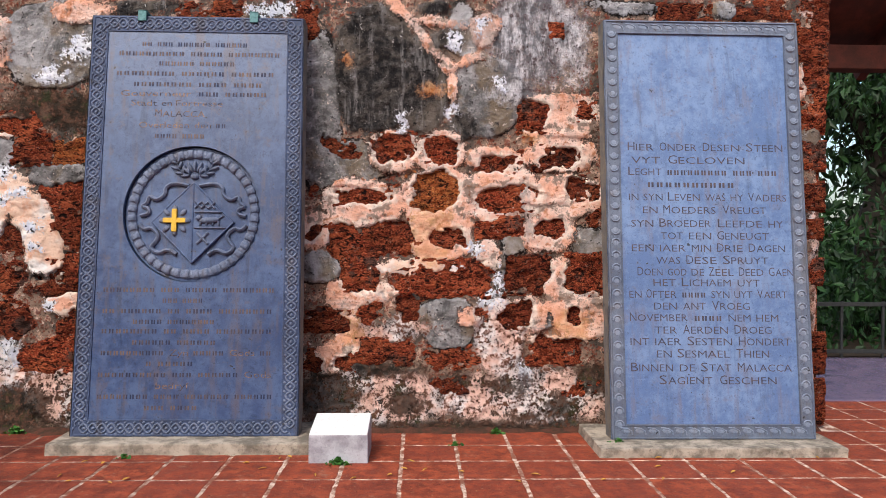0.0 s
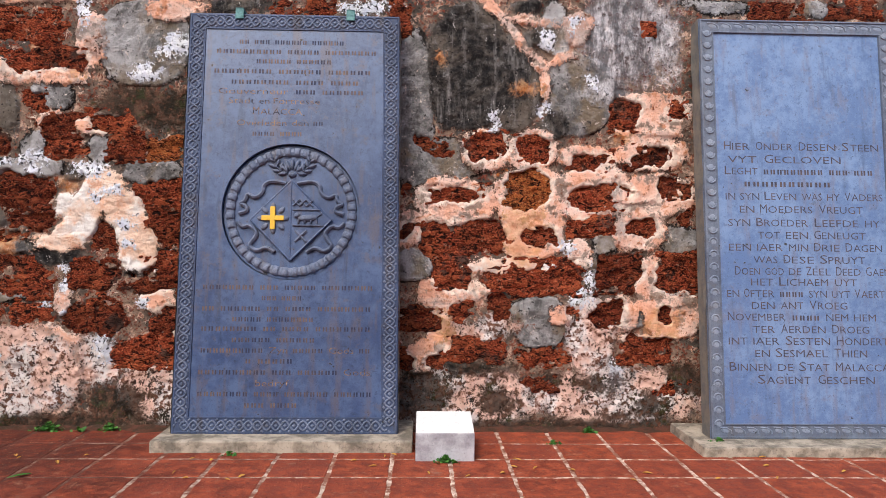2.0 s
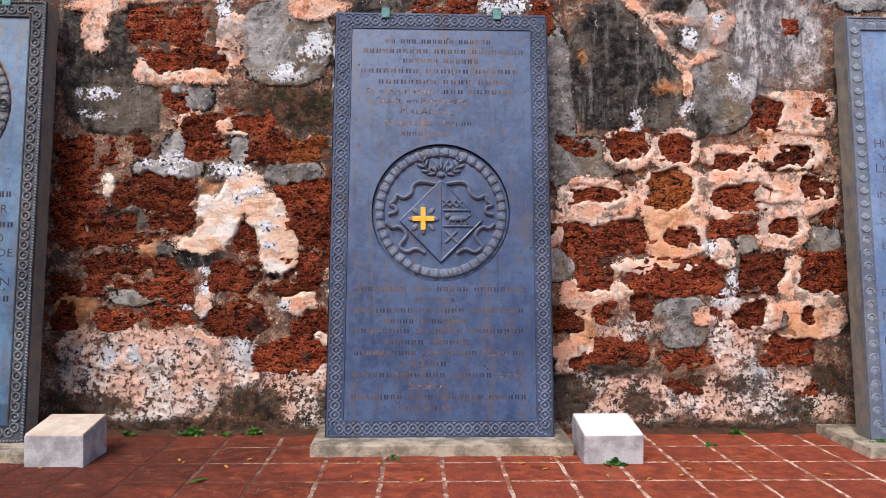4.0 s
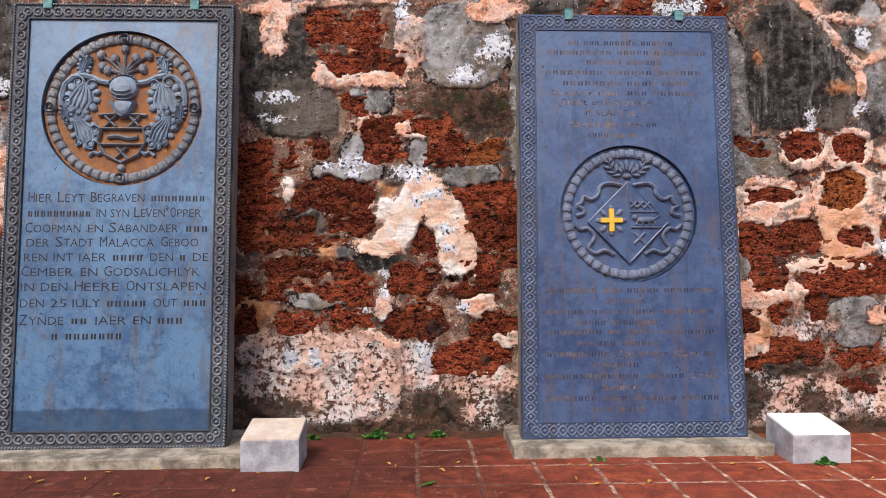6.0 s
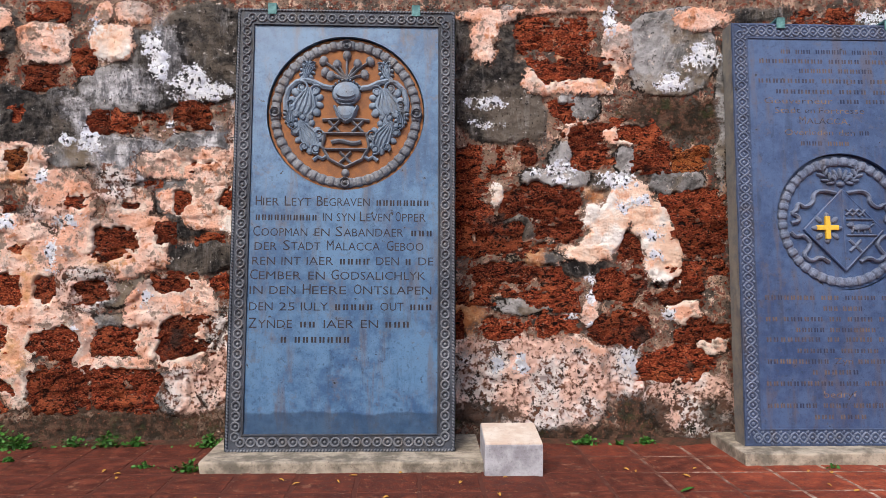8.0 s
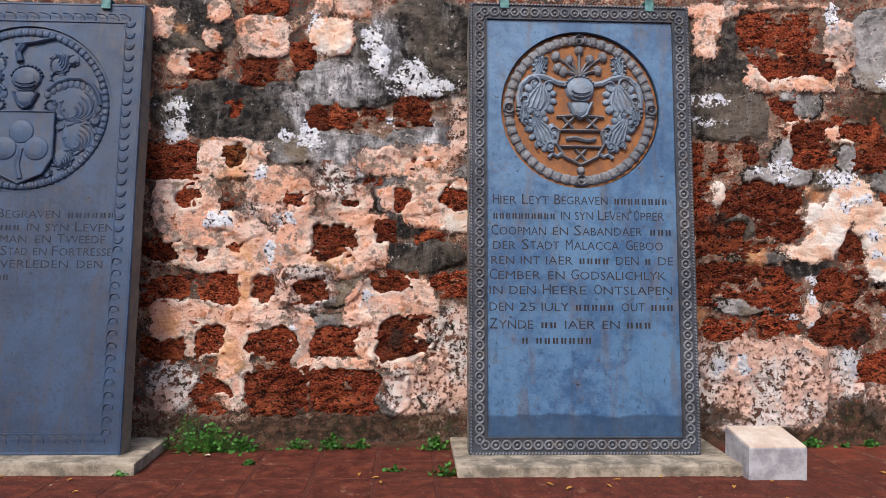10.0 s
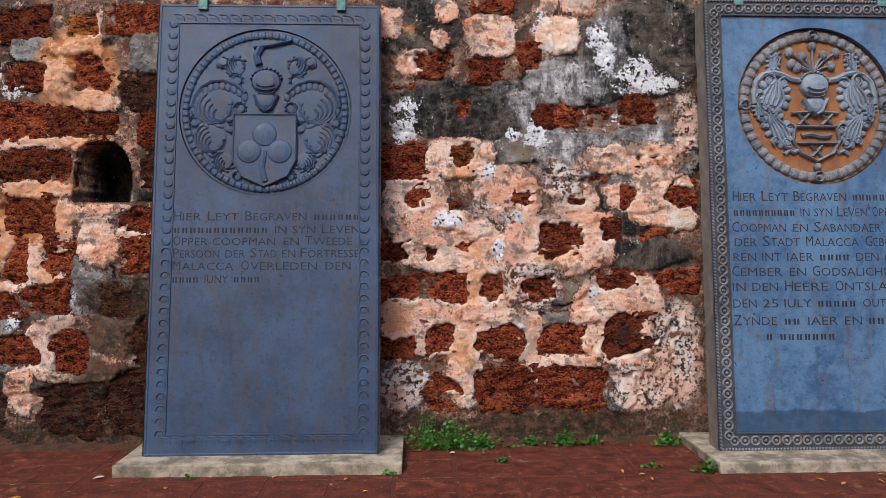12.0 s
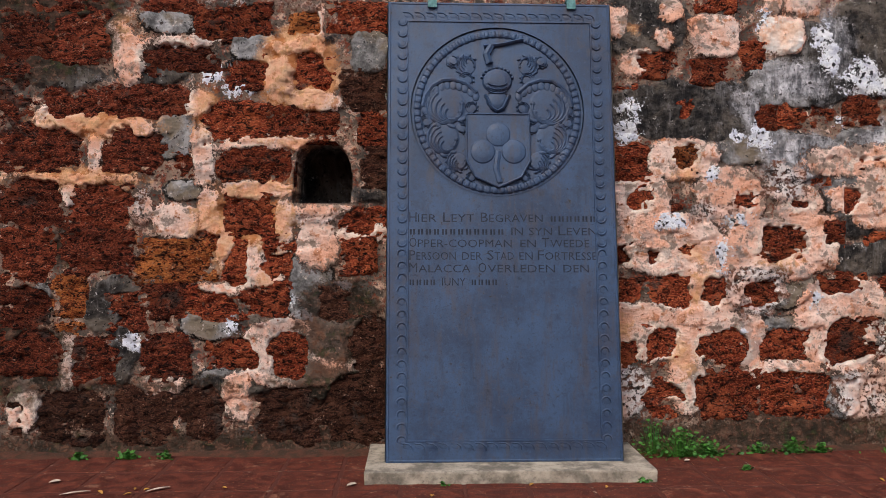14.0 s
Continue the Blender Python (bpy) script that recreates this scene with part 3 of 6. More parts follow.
PINK_SECOND = [(-3.32, 2.23, -3.15, 2.5), (-3.36, 2.47, -3.06, 2.56), (-3.12, 2.52, -2.49, 2.56), (-2.52, 2.12, -2.35, 2.47), (-3.01, 2.04, -2.79, 2.19), (-2.83, 2.04, -2.44, 2.15), (-2.11, 2.44, -1.82, 2.58), (-3.46, 0.37, -2.5, 0.62), (-2.9, 1.42, -2.64, 1.49), (-2.53, 1.76, -2.26, 1.89), (-2.76, 1.77, -2.56, 1.89), (-2.65, 0.66, -2.54, 0.86), (-2.8, 0.07, -2.46, 0.6), (-2.14, 0.7, -1.92, 0.84), (-1.99, 0.5, -1.76, 0.63)]
GREY_SECOND = [(-2.41, 2.04, -1.84, 2.57), (-3.27, 1.76, -2.99, 1.9), (-2.99, 1.47, -2.58, 1.62), (-2.83, 1.57, -2.7, 1.77), (-2.24, 1.46, -1.92, 1.62), (-3.16, 0.74, -2.8, 0.84), (-2.46, 1.57, -2.33, 1.77), (-3.06, 1.04, -2.66, 1.1), (-3.16, 2.46, -3.04, 2.56), (-1.84, 1.57, -1.76, 2.28), (-2.79, 1.9, -2.53, 2.1)]
BLACK_SECOND = [(-3.44, 1.75, -2.86, 2.28), (-3.16, 2.23, -3.03, 2.52), (-3.43, 2.2, -3.31, 2.56), (-2.6, 1.47, -2.46, 1.6), (-3.13, 1.17, -2.93, 1.34), (-2.8, 0.97, -2.46, 1.1), (-2.26, 0.88, -2.06, 0.95), (-2.99, 1.77, -2.83, 2.04)]
PITTED_SECOND = [(-3.46, 0.05, -2.46, 0.61), (-2.5, 0.23, -2.26, 0.57), (-2.27, 0.02, -1.71, 0.43), (-2.46, 2.24, -2.36, 2.34)]
PALE_SECOND = [seam(-2.30, 1.55, -2.60, 1.06, 0.22), (-2.45, 1.28, -2.2, 1.5), seam(-2.27, 1.45, -2.10, 0.93, 0.24), (-2.27, 0.94, -2.02, 1.12), (-2.76, 1.05, -2.46, 1.14), (-3.19, 1.36, -3.11, 1.52), (-2.66, 1.26, -2.54, 1.4)]
WHITE_SECOND = [(-2.51, 2.42, -2.44, 2.57), (-2.95, 1.57, -2.91, 1.62), (-2.86, 1.57, -2.79, 1.64), (-2.78, 1.56, -2.69, 1.65), (-2.82, 1.5, -2.74, 1.58), (-2.54, 1.5, -2.34, 1.59), (-2.72, 0.72, -2.66, 0.85), (-3.17, 0.4, -3.11, 0.51), (-3.04, 0.4, -2.96, 0.52), (-2.41, 0.41, -2.32, 0.57), (-2.6, 0.63, -2.52, 0.7), (-2.61, 0.92, -2.56, 0.97), (-2.14, 0.72, -2.08, 0.8), (-2.6, 0.8, -2.54, 0.87), (-3.31, 1.97, -3.13, 2.02), (-3.29, 1.85, -3.19, 1.88), (-2.18, 2.07, -2.02, 2.17), (-2.03, 2.19, -1.92, 2.26), (-1.97, 2.22, -1.82, 2.36), (-2.41, 1.36, -2.33, 1.42)]
WHITE_SECOND_A = [(-2.31, 1.4, -2.24, 1.46), (-2.26, 1.2, -2.18, 1.25), (-2.23, 1.07, -2.16, 1.13)]
ORANGE_SECOND = [(-3.31, 0.71, -3.22, 0.79), (-2.97, 1.02, -2.88, 1.13), (-2.61, 1.42, -2.54, 1.48), (-3.46, 0.64, -3.26, 0.84), (-2.79, 2.27, -2.69, 2.34), (-2.56, 2.07, -2.46, 2.2)]
DAMP_SECOND = [(-3.49, 0.08, -3.0, 0.24), (-2.46, 0.04, -2.09, 0.25), (-1.94, 0.05, -1.74, 0.3), (-3.49, -0.03, -1.74, 0.1), (-2.43, 1.78, -1.79, 2.04)]
STONES_THIRD = [(-6.44, 1.49, -6.1, 1.71), (-6.25, 2.07, -5.97, 2.22), (-5.91, 2.04, -5.66, 2.19), (-5.62, 2.12, -5.48, 2.27), (-5.88, 2.44, -5.64, 2.54), (-5.98, 1.84, -5.86, 1.98), (-5.55, 1.79, -5.41, 1.92), (-5.39, 1.8, -5.24, 1.93), (-5.24, 1.81, -5.09, 1.93), (-5.03, 1.82, -4.81, 1.98), (-6.26, 1.34, -6.1, 1.47), (-5.65, 1.34, -5.5, 1.46), (-5.34, 1.32, -5.16, 1.41), (-5.02, 1.32, -4.9, 1.45), (-4.95, 1.56, -4.71, 1.65), (-4.77, 1.33, -4.58, 1.5), (-5.54, 1.04, -5.22, 1.28), (-5.14, 1.12, -5.02, 1.28), (-4.9, 1.14, -4.74, 1.2), (-6.44, 1.0, -5.98, 1.16)]
STONES_THIRD_A = [(-6.44, 0.79, -6.13, 0.97), (-6.12, 0.78, -5.88, 0.98), (-5.83, 0.79, -5.69, 1.01), (-5.62, 0.8, -5.38, 0.96), (-5.17, 0.84, -4.89, 0.98), (-4.82, 0.84, -4.56, 0.98), (-6.44, 0.46, -6.16, 0.6), (-6.17, 0.47, -5.96, 0.69), (-5.89, 0.46, -5.56, 0.68), (-5.49, 0.5, -5.22, 0.69), (-5.14, 0.46, -4.78, 0.75), (-5.87, 0.16, -5.48, 0.45), (-5.5, 0.16, -5.09, 0.45), (-6.22, 0.15, -5.89, 0.39), (-6.31, 1.98, -6.2, 2.03), (-5.2, 1.48, -5.1, 1.52), (-6.0, 1.28, -5.94, 1.36), (-5.97, 1.07, -5.86, 1.15)]
STONES_THIRD = [(x0 + 0.016, z0 + 0.014, x1 - 0.016, z1 - 0.014) for x0, z0, x1, z1 in STONES_THIRD + STONES_THIRD_A]
RUSTY_THIRD = [(-5.99, 1.55, -5.85, 1.7)]
PINK_THIRD = [(-6.42, 2.28, -6.26, 2.47), (-6.1, 2.22, -6.0, 2.34), (-6.07, 2.38, -5.94, 2.51), (-5.91, 2.19, -5.62, 2.45), (-5.49, 2.2, -5.26, 2.42), (-5.37, 2.42, -5.14, 2.55), (-6.32, 2.07, -6.13, 2.22), (-6.38, 1.14, -6.0, 1.54), (-6.16, 1.49, -5.73, 1.74), (-5.88, 1.25, -5.47, 1.58), (-5.25, 1.52, -4.64, 1.71), (-5.46, 1.23, -5.09, 1.31), (-5.11, 1.3, -4.83, 1.48), (-4.78, 1.21, -4.58, 1.34), (-5.96, 1.01, -5.6, 1.17), (-5.9, 0.75, -5.6, 1.04), (-6.38, 0.62, -5.61, 0.79), (-6.0, 0.17, -5.83, 0.66), (-5.62, 0.41, -5.47, 0.77), (-5.55, 0.4, -5.12, 0.5)]
PINK_THIRD_A = [(-5.07, 0.39, -4.79, 0.48), (-5.71, 1.01, -5.54, 1.2), (-5.43, 1.27, -5.14, 1.48), (-5.55, 0.96, -5.2, 1.07), (-6.45, 1.77, -6.4, 1.96), (-5.22, 1.01, -5.13, 1.14), (-6.13, 0.98, -5.87, 1.09), (-5.5, 2.42, -5.37, 2.55), (-6.14, 0.49, -6.06, 0.59), (-5.75, 0.95, -5.05, 1.3), (-6.3, 0.95, -5.7, 1.3), (-5.3, 0.45, -4.75, 0.96), (-6.4, 0.5, -5.6, 0.85), (-5.0, 1.22, -4.6, 1.55)]
GREY_THIRD = [(-5.58, 1.92, -5.03, 2.18), (-5.11, 1.63, -4.57, 1.8), (-5.14, 1.29, -4.71, 1.52), (-4.91, 1.5, -4.57, 1.79), (-5.85, 1.59, -5.04, 1.78), (-5.46, 1.5, -5.14, 1.72), (-5.62, 0.79, -5.2, 1.04), (-5.94, 0.69, -5.81, 0.78), (-4.72, 1.5, -4.55, 1.98), (-5.49, 0.66, -5.13, 0.75), (-5.13, 0.17, -4.93, 0.43)]
BLACK_THIRD = [(-6.45, 2.19, -5.88, 2.53), (-6.42, 1.71, -5.48, 2.06), (-5.39, 1.92, -4.93, 2.41), (-5.14, 1.99, -4.52, 2.56), (-5.23, 0.98, -4.6, 1.17), (-6.13, 1.17, -5.75, 1.33), (-5.94, 1.91, -5.5, 2.02), (-6.36, 2.47, -6.26, 2.53), (-5.07, 1.18, -4.84, 1.29)]
PITTED_THIRD = [(-5.51, 1.39, -5.23, 1.59), (-4.84, 0.16, -4.52, 0.82), (-6.41, 0.16, -6.12, 0.49), (-5.1, 0.16, -4.7, 0.43), (-5.71, 0.75, -5.36, 1.04), (-4.72, 1.6, -4.55, 1.98), (-5.88, 1.27, -5.62, 1.39)]
PALE_THIRD = [(-4.76, 1.21, -4.58, 1.32), (-5.5, 2.21, -5.27, 2.42)]
WHITE_THIRD = [(-6.31, 1.86, -6.19, 1.93), (-5.58, 1.67, -5.44, 1.83), (-5.22, 2.23, -5.1, 2.36), (-5.18, 2.1, -5.07, 2.28), (-5.03, 2.04, -4.94, 2.12), (-5.03, 1.97, -4.71, 2.08), (-4.96, 2.05, -4.83, 2.17), (-5.69, 1.71, -5.62, 1.78), (-6.09, 1.21, -5.96, 1.31), (-5.68, 1.25, -5.58, 1.31), (-5.21, 0.8, -5.16, 0.87), (-6.32, 1.72, -6.19, 1.83), (-5.75, 1.03, -5.68, 1.18), (-5.81, 1.52, -5.74, 1.59), (-5.61, 0.62, -5.58, 0.66), (-5.08, 1.82, -5.04, 1.85), (-5.51, 2.36, -5.48, 2.42)]
ORANGE_THIRD = [(-6.25, 2.32, -6.19, 2.36), (-6.0, 1.5, -5.84, 1.61), (-5.96, 1.04, -5.82, 1.16), (-5.5, 1.02, -5.33, 1.09), (-6.36, 0.62, -6.21, 0.76), (-5.9, 0.8, -5.81, 1.04), (-6.0, 0.43, -5.87, 0.62)]
DAMP_THIRD = [(-6.44, 0.0, -4.52, 0.18), (-5.82, 0.16, -5.16, 0.26)]
STONES_FOURTH = [(-9.66, 2.11, -9.38, 2.39), (-9.39, 2.13, -9.1, 2.4), (-9.66, 1.97, -9.48, 2.09), (-9.67, 1.83, -9.48, 1.95), (-9.43, 1.82, -9.04, 1.98), (-9.05, 1.83, -8.66, 1.99), (-8.9, 2.06, -8.46, 2.22), (-8.62, 2.25, -8.43, 2.43), (-8.47, 2.28, -8.22, 2.44), (-7.91, 2.32, -7.57, 2.45), (-8.47, 2.0, -8.23, 2.17), (-8.13, 2.01, -7.88, 2.17), (-8.62, 1.7, -8.23, 1.9), (-8.24, 1.72, -7.85, 1.9), (-7.73, 1.69, -7.57, 1.88), (-9.67, 1.54, -9.24, 1.79), (-9.12, 1.54, -8.79, 1.76), (-8.77, 1.52, -8.64, 1.63), (-8.51, 1.49, -8.12, 1.66), (-9.67, 1.23, -9.33, 1.47)]
STONES_FOURTH_A = [(-9.31, 1.23, -8.96, 1.46), (-8.46, 1.2, -8.18, 1.4), (-7.85, 1.2, -7.57, 1.32), (-9.67, 0.94, -9.39, 1.23), (-9.35, 0.97, -8.97, 1.21), (-8.47, 0.93, -8.34, 1.15), (-8.27, 0.94, -8.09, 1.2), (-7.83, 0.99, -7.67, 1.17), (-9.67, 0.65, -9.39, 0.92), (-9.1, 0.68, -8.91, 0.86), (-8.91, 0.74, -8.67, 0.94), (-8.68, 0.7, -8.4, 0.91), (-8.39, 0.74, -8.12, 0.94), (-9.67, 0.41, -9.34, 0.65), (-9.32, 0.38, -9.03, 0.63), (-8.91, 0.4, -8.67, 0.63), (-8.57, 0.46, -8.32, 0.63), (-8.24, 0.4, -8.01, 0.66), (-8.9, 2.41, -8.64, 2.46), (-9.49, 2.4, -9.13, 2.45)]
STONES_FOURTH_B = [(-8.4, 0.5, -8.31, 0.62), (-8.65, 1.12, -8.46, 1.21)]
MOSSY_FOURTH = [(-9.67, 0.03, -9.54, 0.35), (-9.47, 0.03, -9.09, 0.35), (-9.07, 0.02, -8.73, 0.35), (-8.73, 0.04, -8.46, 0.35), (-8.31, 0.03, -7.94, 0.35), (-7.93, 0.03, -7.57, 0.44), (-7.8, 0.46, -7.57, 0.75), (-7.94, 0.71, -7.81, 0.89), (-7.83, 1.89, -7.57, 2.08), (-7.71, 1.46, -7.57, 1.67)]
RUSTY_FOURTH = [(-8.11, 2.27, -7.96, 2.42), (-8.95, 0.94, -8.52, 1.17), (-9.38, 0.65, -9.23, 0.97)]
PINK_FOURTH = [(-9.11, 2.27, -8.94, 2.37), (-9.07, 2.0, -8.91, 2.31), (-8.9, 2.21, -8.52, 2.28), (-8.22, 2.18, -7.95, 2.27), (-8.26, 1.92, -8.09, 2.17), (-8.13, 1.87, -7.85, 2.0), (-8.01, 2.16, -7.91, 2.47), (-8.68, 1.82, -8.55, 1.97), (-9.49, 1.71, -9.21, 1.9), (-9.22, 1.71, -8.82, 1.84), (-9.21, 1.51, -9.12, 1.73), (-9.64, 1.47, -8.91, 1.53), (-8.65, 1.45, -8.52, 1.78), (-8.53, 1.65, -7.85, 1.74), (-8.62, 1.17, -8.49, 1.46), (-8.5, 1.39, -8.09, 1.49), (-9.36, 1.34, -9.27, 1.49), (-8.98, 1.23, -8.85, 1.43), (-8.2, 1.09, -8.09, 1.4), (-8.1, 1.29, -7.81, 1.36)]
PINK_FOURTH_A = [(-8.07, 1.0, -7.85, 1.3), (-8.53, 1.02, -8.43, 1.25), (-8.38, 0.9, -8.26, 1.18), (-8.32, 0.86, -8.15, 1.03), (-9.63, 0.13, -9.47, 0.42), (-8.93, 0.31, -8.67, 0.42), (-8.48, 0.17, -8.32, 0.45), (-8.38, 0.34, -7.81, 0.76), (-7.88, 0.62, -7.66, 0.72), (-7.87, 0.43, -7.72, 0.51), (-7.86, 1.14, -7.57, 1.25), (-9.46, 1.14, -9.36, 1.24), (-8.86, 1.18, -8.62, 1.36), (-8.59, 0.87, -8.4, 0.93), (-9.36, 0.35, -9.27, 0.66)]
GREY_FOURTH = [(-8.91, 2.28, -8.62, 2.41), (-8.44, 2.13, -8.18, 2.32), (-8.86, 1.6, -8.61, 1.84), (-8.8, 1.36, -8.58, 1.49), (-8.13, 0.68, -7.88, 1.12), (-8.71, 0.62, -8.4, 0.76), (-8.68, 0.31, -8.21, 0.45), (-7.8, 2.07, -7.57, 2.33), (-9.49, 0.75, -9.38, 0.93), (-8.46, 2.1, -8.43, 2.13)]
# the first four are grey plaster, made black for the dim light here
BLACK_FOURTH = [(-9.1, 1.99, -8.61, 2.16), (-9.52, 1.96, -9.09, 2.12), (-9.24, 0.62, -8.91, 0.97), (-9.08, 0.34, -8.94, 0.63), (-8.7, 0.3, -8.2, 0.44), (-7.98, 2.23, -7.85, 2.29), (-8.34, 0.69, -8.25, 0.75), (-8.04, 0.25, -7.79, 0.75), (-7.79, 1.37, -7.57, 1.46), (-8.22, 0.31, -7.97, 0.35)]
PITTED_FOURTH = [(-8.1, 1.24, -7.81, 1.31), (-8.96, 1.24, -8.88, 1.42), (-8.22, 1.92, -8.1, 2.01), (-8.63, 2.43, -8.04, 2.46), (-8.98, 0.93, -8.84, 1.02)]
WHITE_FOURTH = [(-7.64, 1.89, -7.57, 1.99), (-7.87, 0.86, -7.8, 0.94), (-8.13, 0.78, -8.08, 0.85), (-8.09, 0.73, -8.01, 0.79), (-8.46, 0.66, -8.41, 0.75), (-9.02, 0.56, -8.91, 0.66), (-8.6, 2.02, -8.49, 2.12), (-8.46, 1.96, -8.3, 2.02)]
ORANGE_FOURTH = [(-9.6, 1.44, -8.95, 1.55), (-9.5, 1.7, -8.85, 1.88), (-8.65, 1.1, -8.1, 1.4), (-8.3, 1.85, -7.85, 2.3), (-8.65, 1.75, -8.5, 2.0), (-8.53, 1.02, -8.43, 1.24), (-8.29, 0.88, -8.18, 1.0), (-8.5, 1.39, -8.1, 1.49), (-8.19, 1.12, -8.13, 1.4), (-8.37, 1.67, -7.98, 1.73), (-9.07, 2.28, -8.96, 2.37)]
# damp at the foot; the patches higher up paint in the dimmer light
DAMP_DIM_FOURTH = [(-10.0, 2.02, -9.05, 2.7), (-10.0, 0.3, -9.3, 0.75), (-9.6, 1.0, -9.0, 1.25), (-8.1, 0.5, -7.6, 0.95), (-7.8, 1.9, -7.55, 2.1), (-9.9, -0.05, -7.57, 0.13), (-9.49, 0.32, -8.46, 0.40), (-8.22, 0.0, -7.57, 0.16), (-8.2, 0.28, -7.6, 0.5)]
STONES = STONES_FIRST + STONES_FIRST_A + STONES_END + STONES_SECOND + STONES_SECOND_A + STONES_THIRD + STONES_FOURTH + STONES_FOURTH_A + STONES_FOURTH_B
RUSTY = RUSTY_FIRST + RUSTY_SECOND + RUSTY_THIRD + RUSTY_FOURTH
MOSSY = MOSSY_FOURTH
PINK = CRACK + PINK_FIRST + PINK_FIRST_A + PINK_END + PINK_SECOND + PINK_THIRD + PINK_THIRD_A + PINK_FOURTH + PINK_FOURTH_A
GREY = GREY_FIRST + GREY_END + GREY_SECOND + GREY_THIRD + GREY_FOURTH
BLACK = BLACK_FIRST + BLACK_END + BLACK_SECOND + BLACK_THIRD + BLACK_FOURTH
PITTED = PITTED_FIRST + PITTED_END + PITTED_SECOND + PITTED_THIRD + PITTED_FOURTH
WHITE = WHITE_FIRST + WHITE_END + WHITE_SECOND + WHITE_SECOND_A + WHITE_THIRD + WHITE_FOURTH
PALE = PALE_FIRST + PALE_SECOND + PALE_THIRD
ORANGE = ORANGE_FIRST + ORANGE_SECOND + ORANGE_THIRD + ORANGE_FOURTH
WASH = WASH_FIRST + [seam(-5.62, 1.95, -5.40, 1.66, 0.16), (-5.5, 1.5, -5.1, 1.78), (-4.95, 1.55, -4.6, 1.82), (-5.5, 1.95, -5.1, 2.15), seam(-5.12, 2.42, -5.0, 2.08, 0.12)]
DAMP = DAMP_FIRST + DAMP_END + DAMP_SECOND + DAMP_THIRD + DAMP_DIM_FOURTH
NICHE = (-8.10, 1.365, -7.785, 1.705)


def patches(X, Z, boxes, seed, warp=0.034, power=2.5, freq=6.0):
    """How far inside the nearest of the ragged patches each point lies, in metres. A fifth number tilts a patch, in degrees."""
    field = np.full(X.shape, -0.06)
    wx = warp * fbm(X, Z, freq, seed, 5)
    wz = warp * fbm(X, Z, freq, seed + 50, 5)
    for x0, z0, x1, z1, *tilt in boxes:
        hx, hz = (x1 - x0) / 2, (z1 - z0) / 2
        cx, cz = (x0 + x1) / 2, (z0 + z1) / 2
        c, sn = (math.cos(radians(tilt[0])), math.sin(radians(tilt[0]))) if tilt else (1.0, 0.0)
        rx, rz = hx * abs(c) + hz * abs(sn) + 0.1, hx * abs(sn) + hz * abs(c) + 0.1
        i = np.searchsorted(X[0], (cx - rx, cx + rx))
        j = np.searchsorted(Z[:, 0], (cz - rz, cz + rz))
        w = (slice(j[0], j[1]), slice(i[0], i[1]))
        k = min(1.0, 2.2 * min(hx, hz) / 0.08)
        dx, dz = X[w] + k * wx[w] - cx, Z[w] + k * wz[w] - cz
        r = (np.abs((dx * c + dz * sn) / hx) ** power + np.abs((dz * c - dx * sn) / hz) ** power) ** (1 / power)
        field[w] = np.maximum(field[w], np.clip((1 - r) * min(hx, hz), -0.06, 0.06))
    return field


def step(f, width=0.012):
    t = np.clip(f / width * 0.5 + 0.5, 0, 1)
    return t * t * (3 - 2 * t)


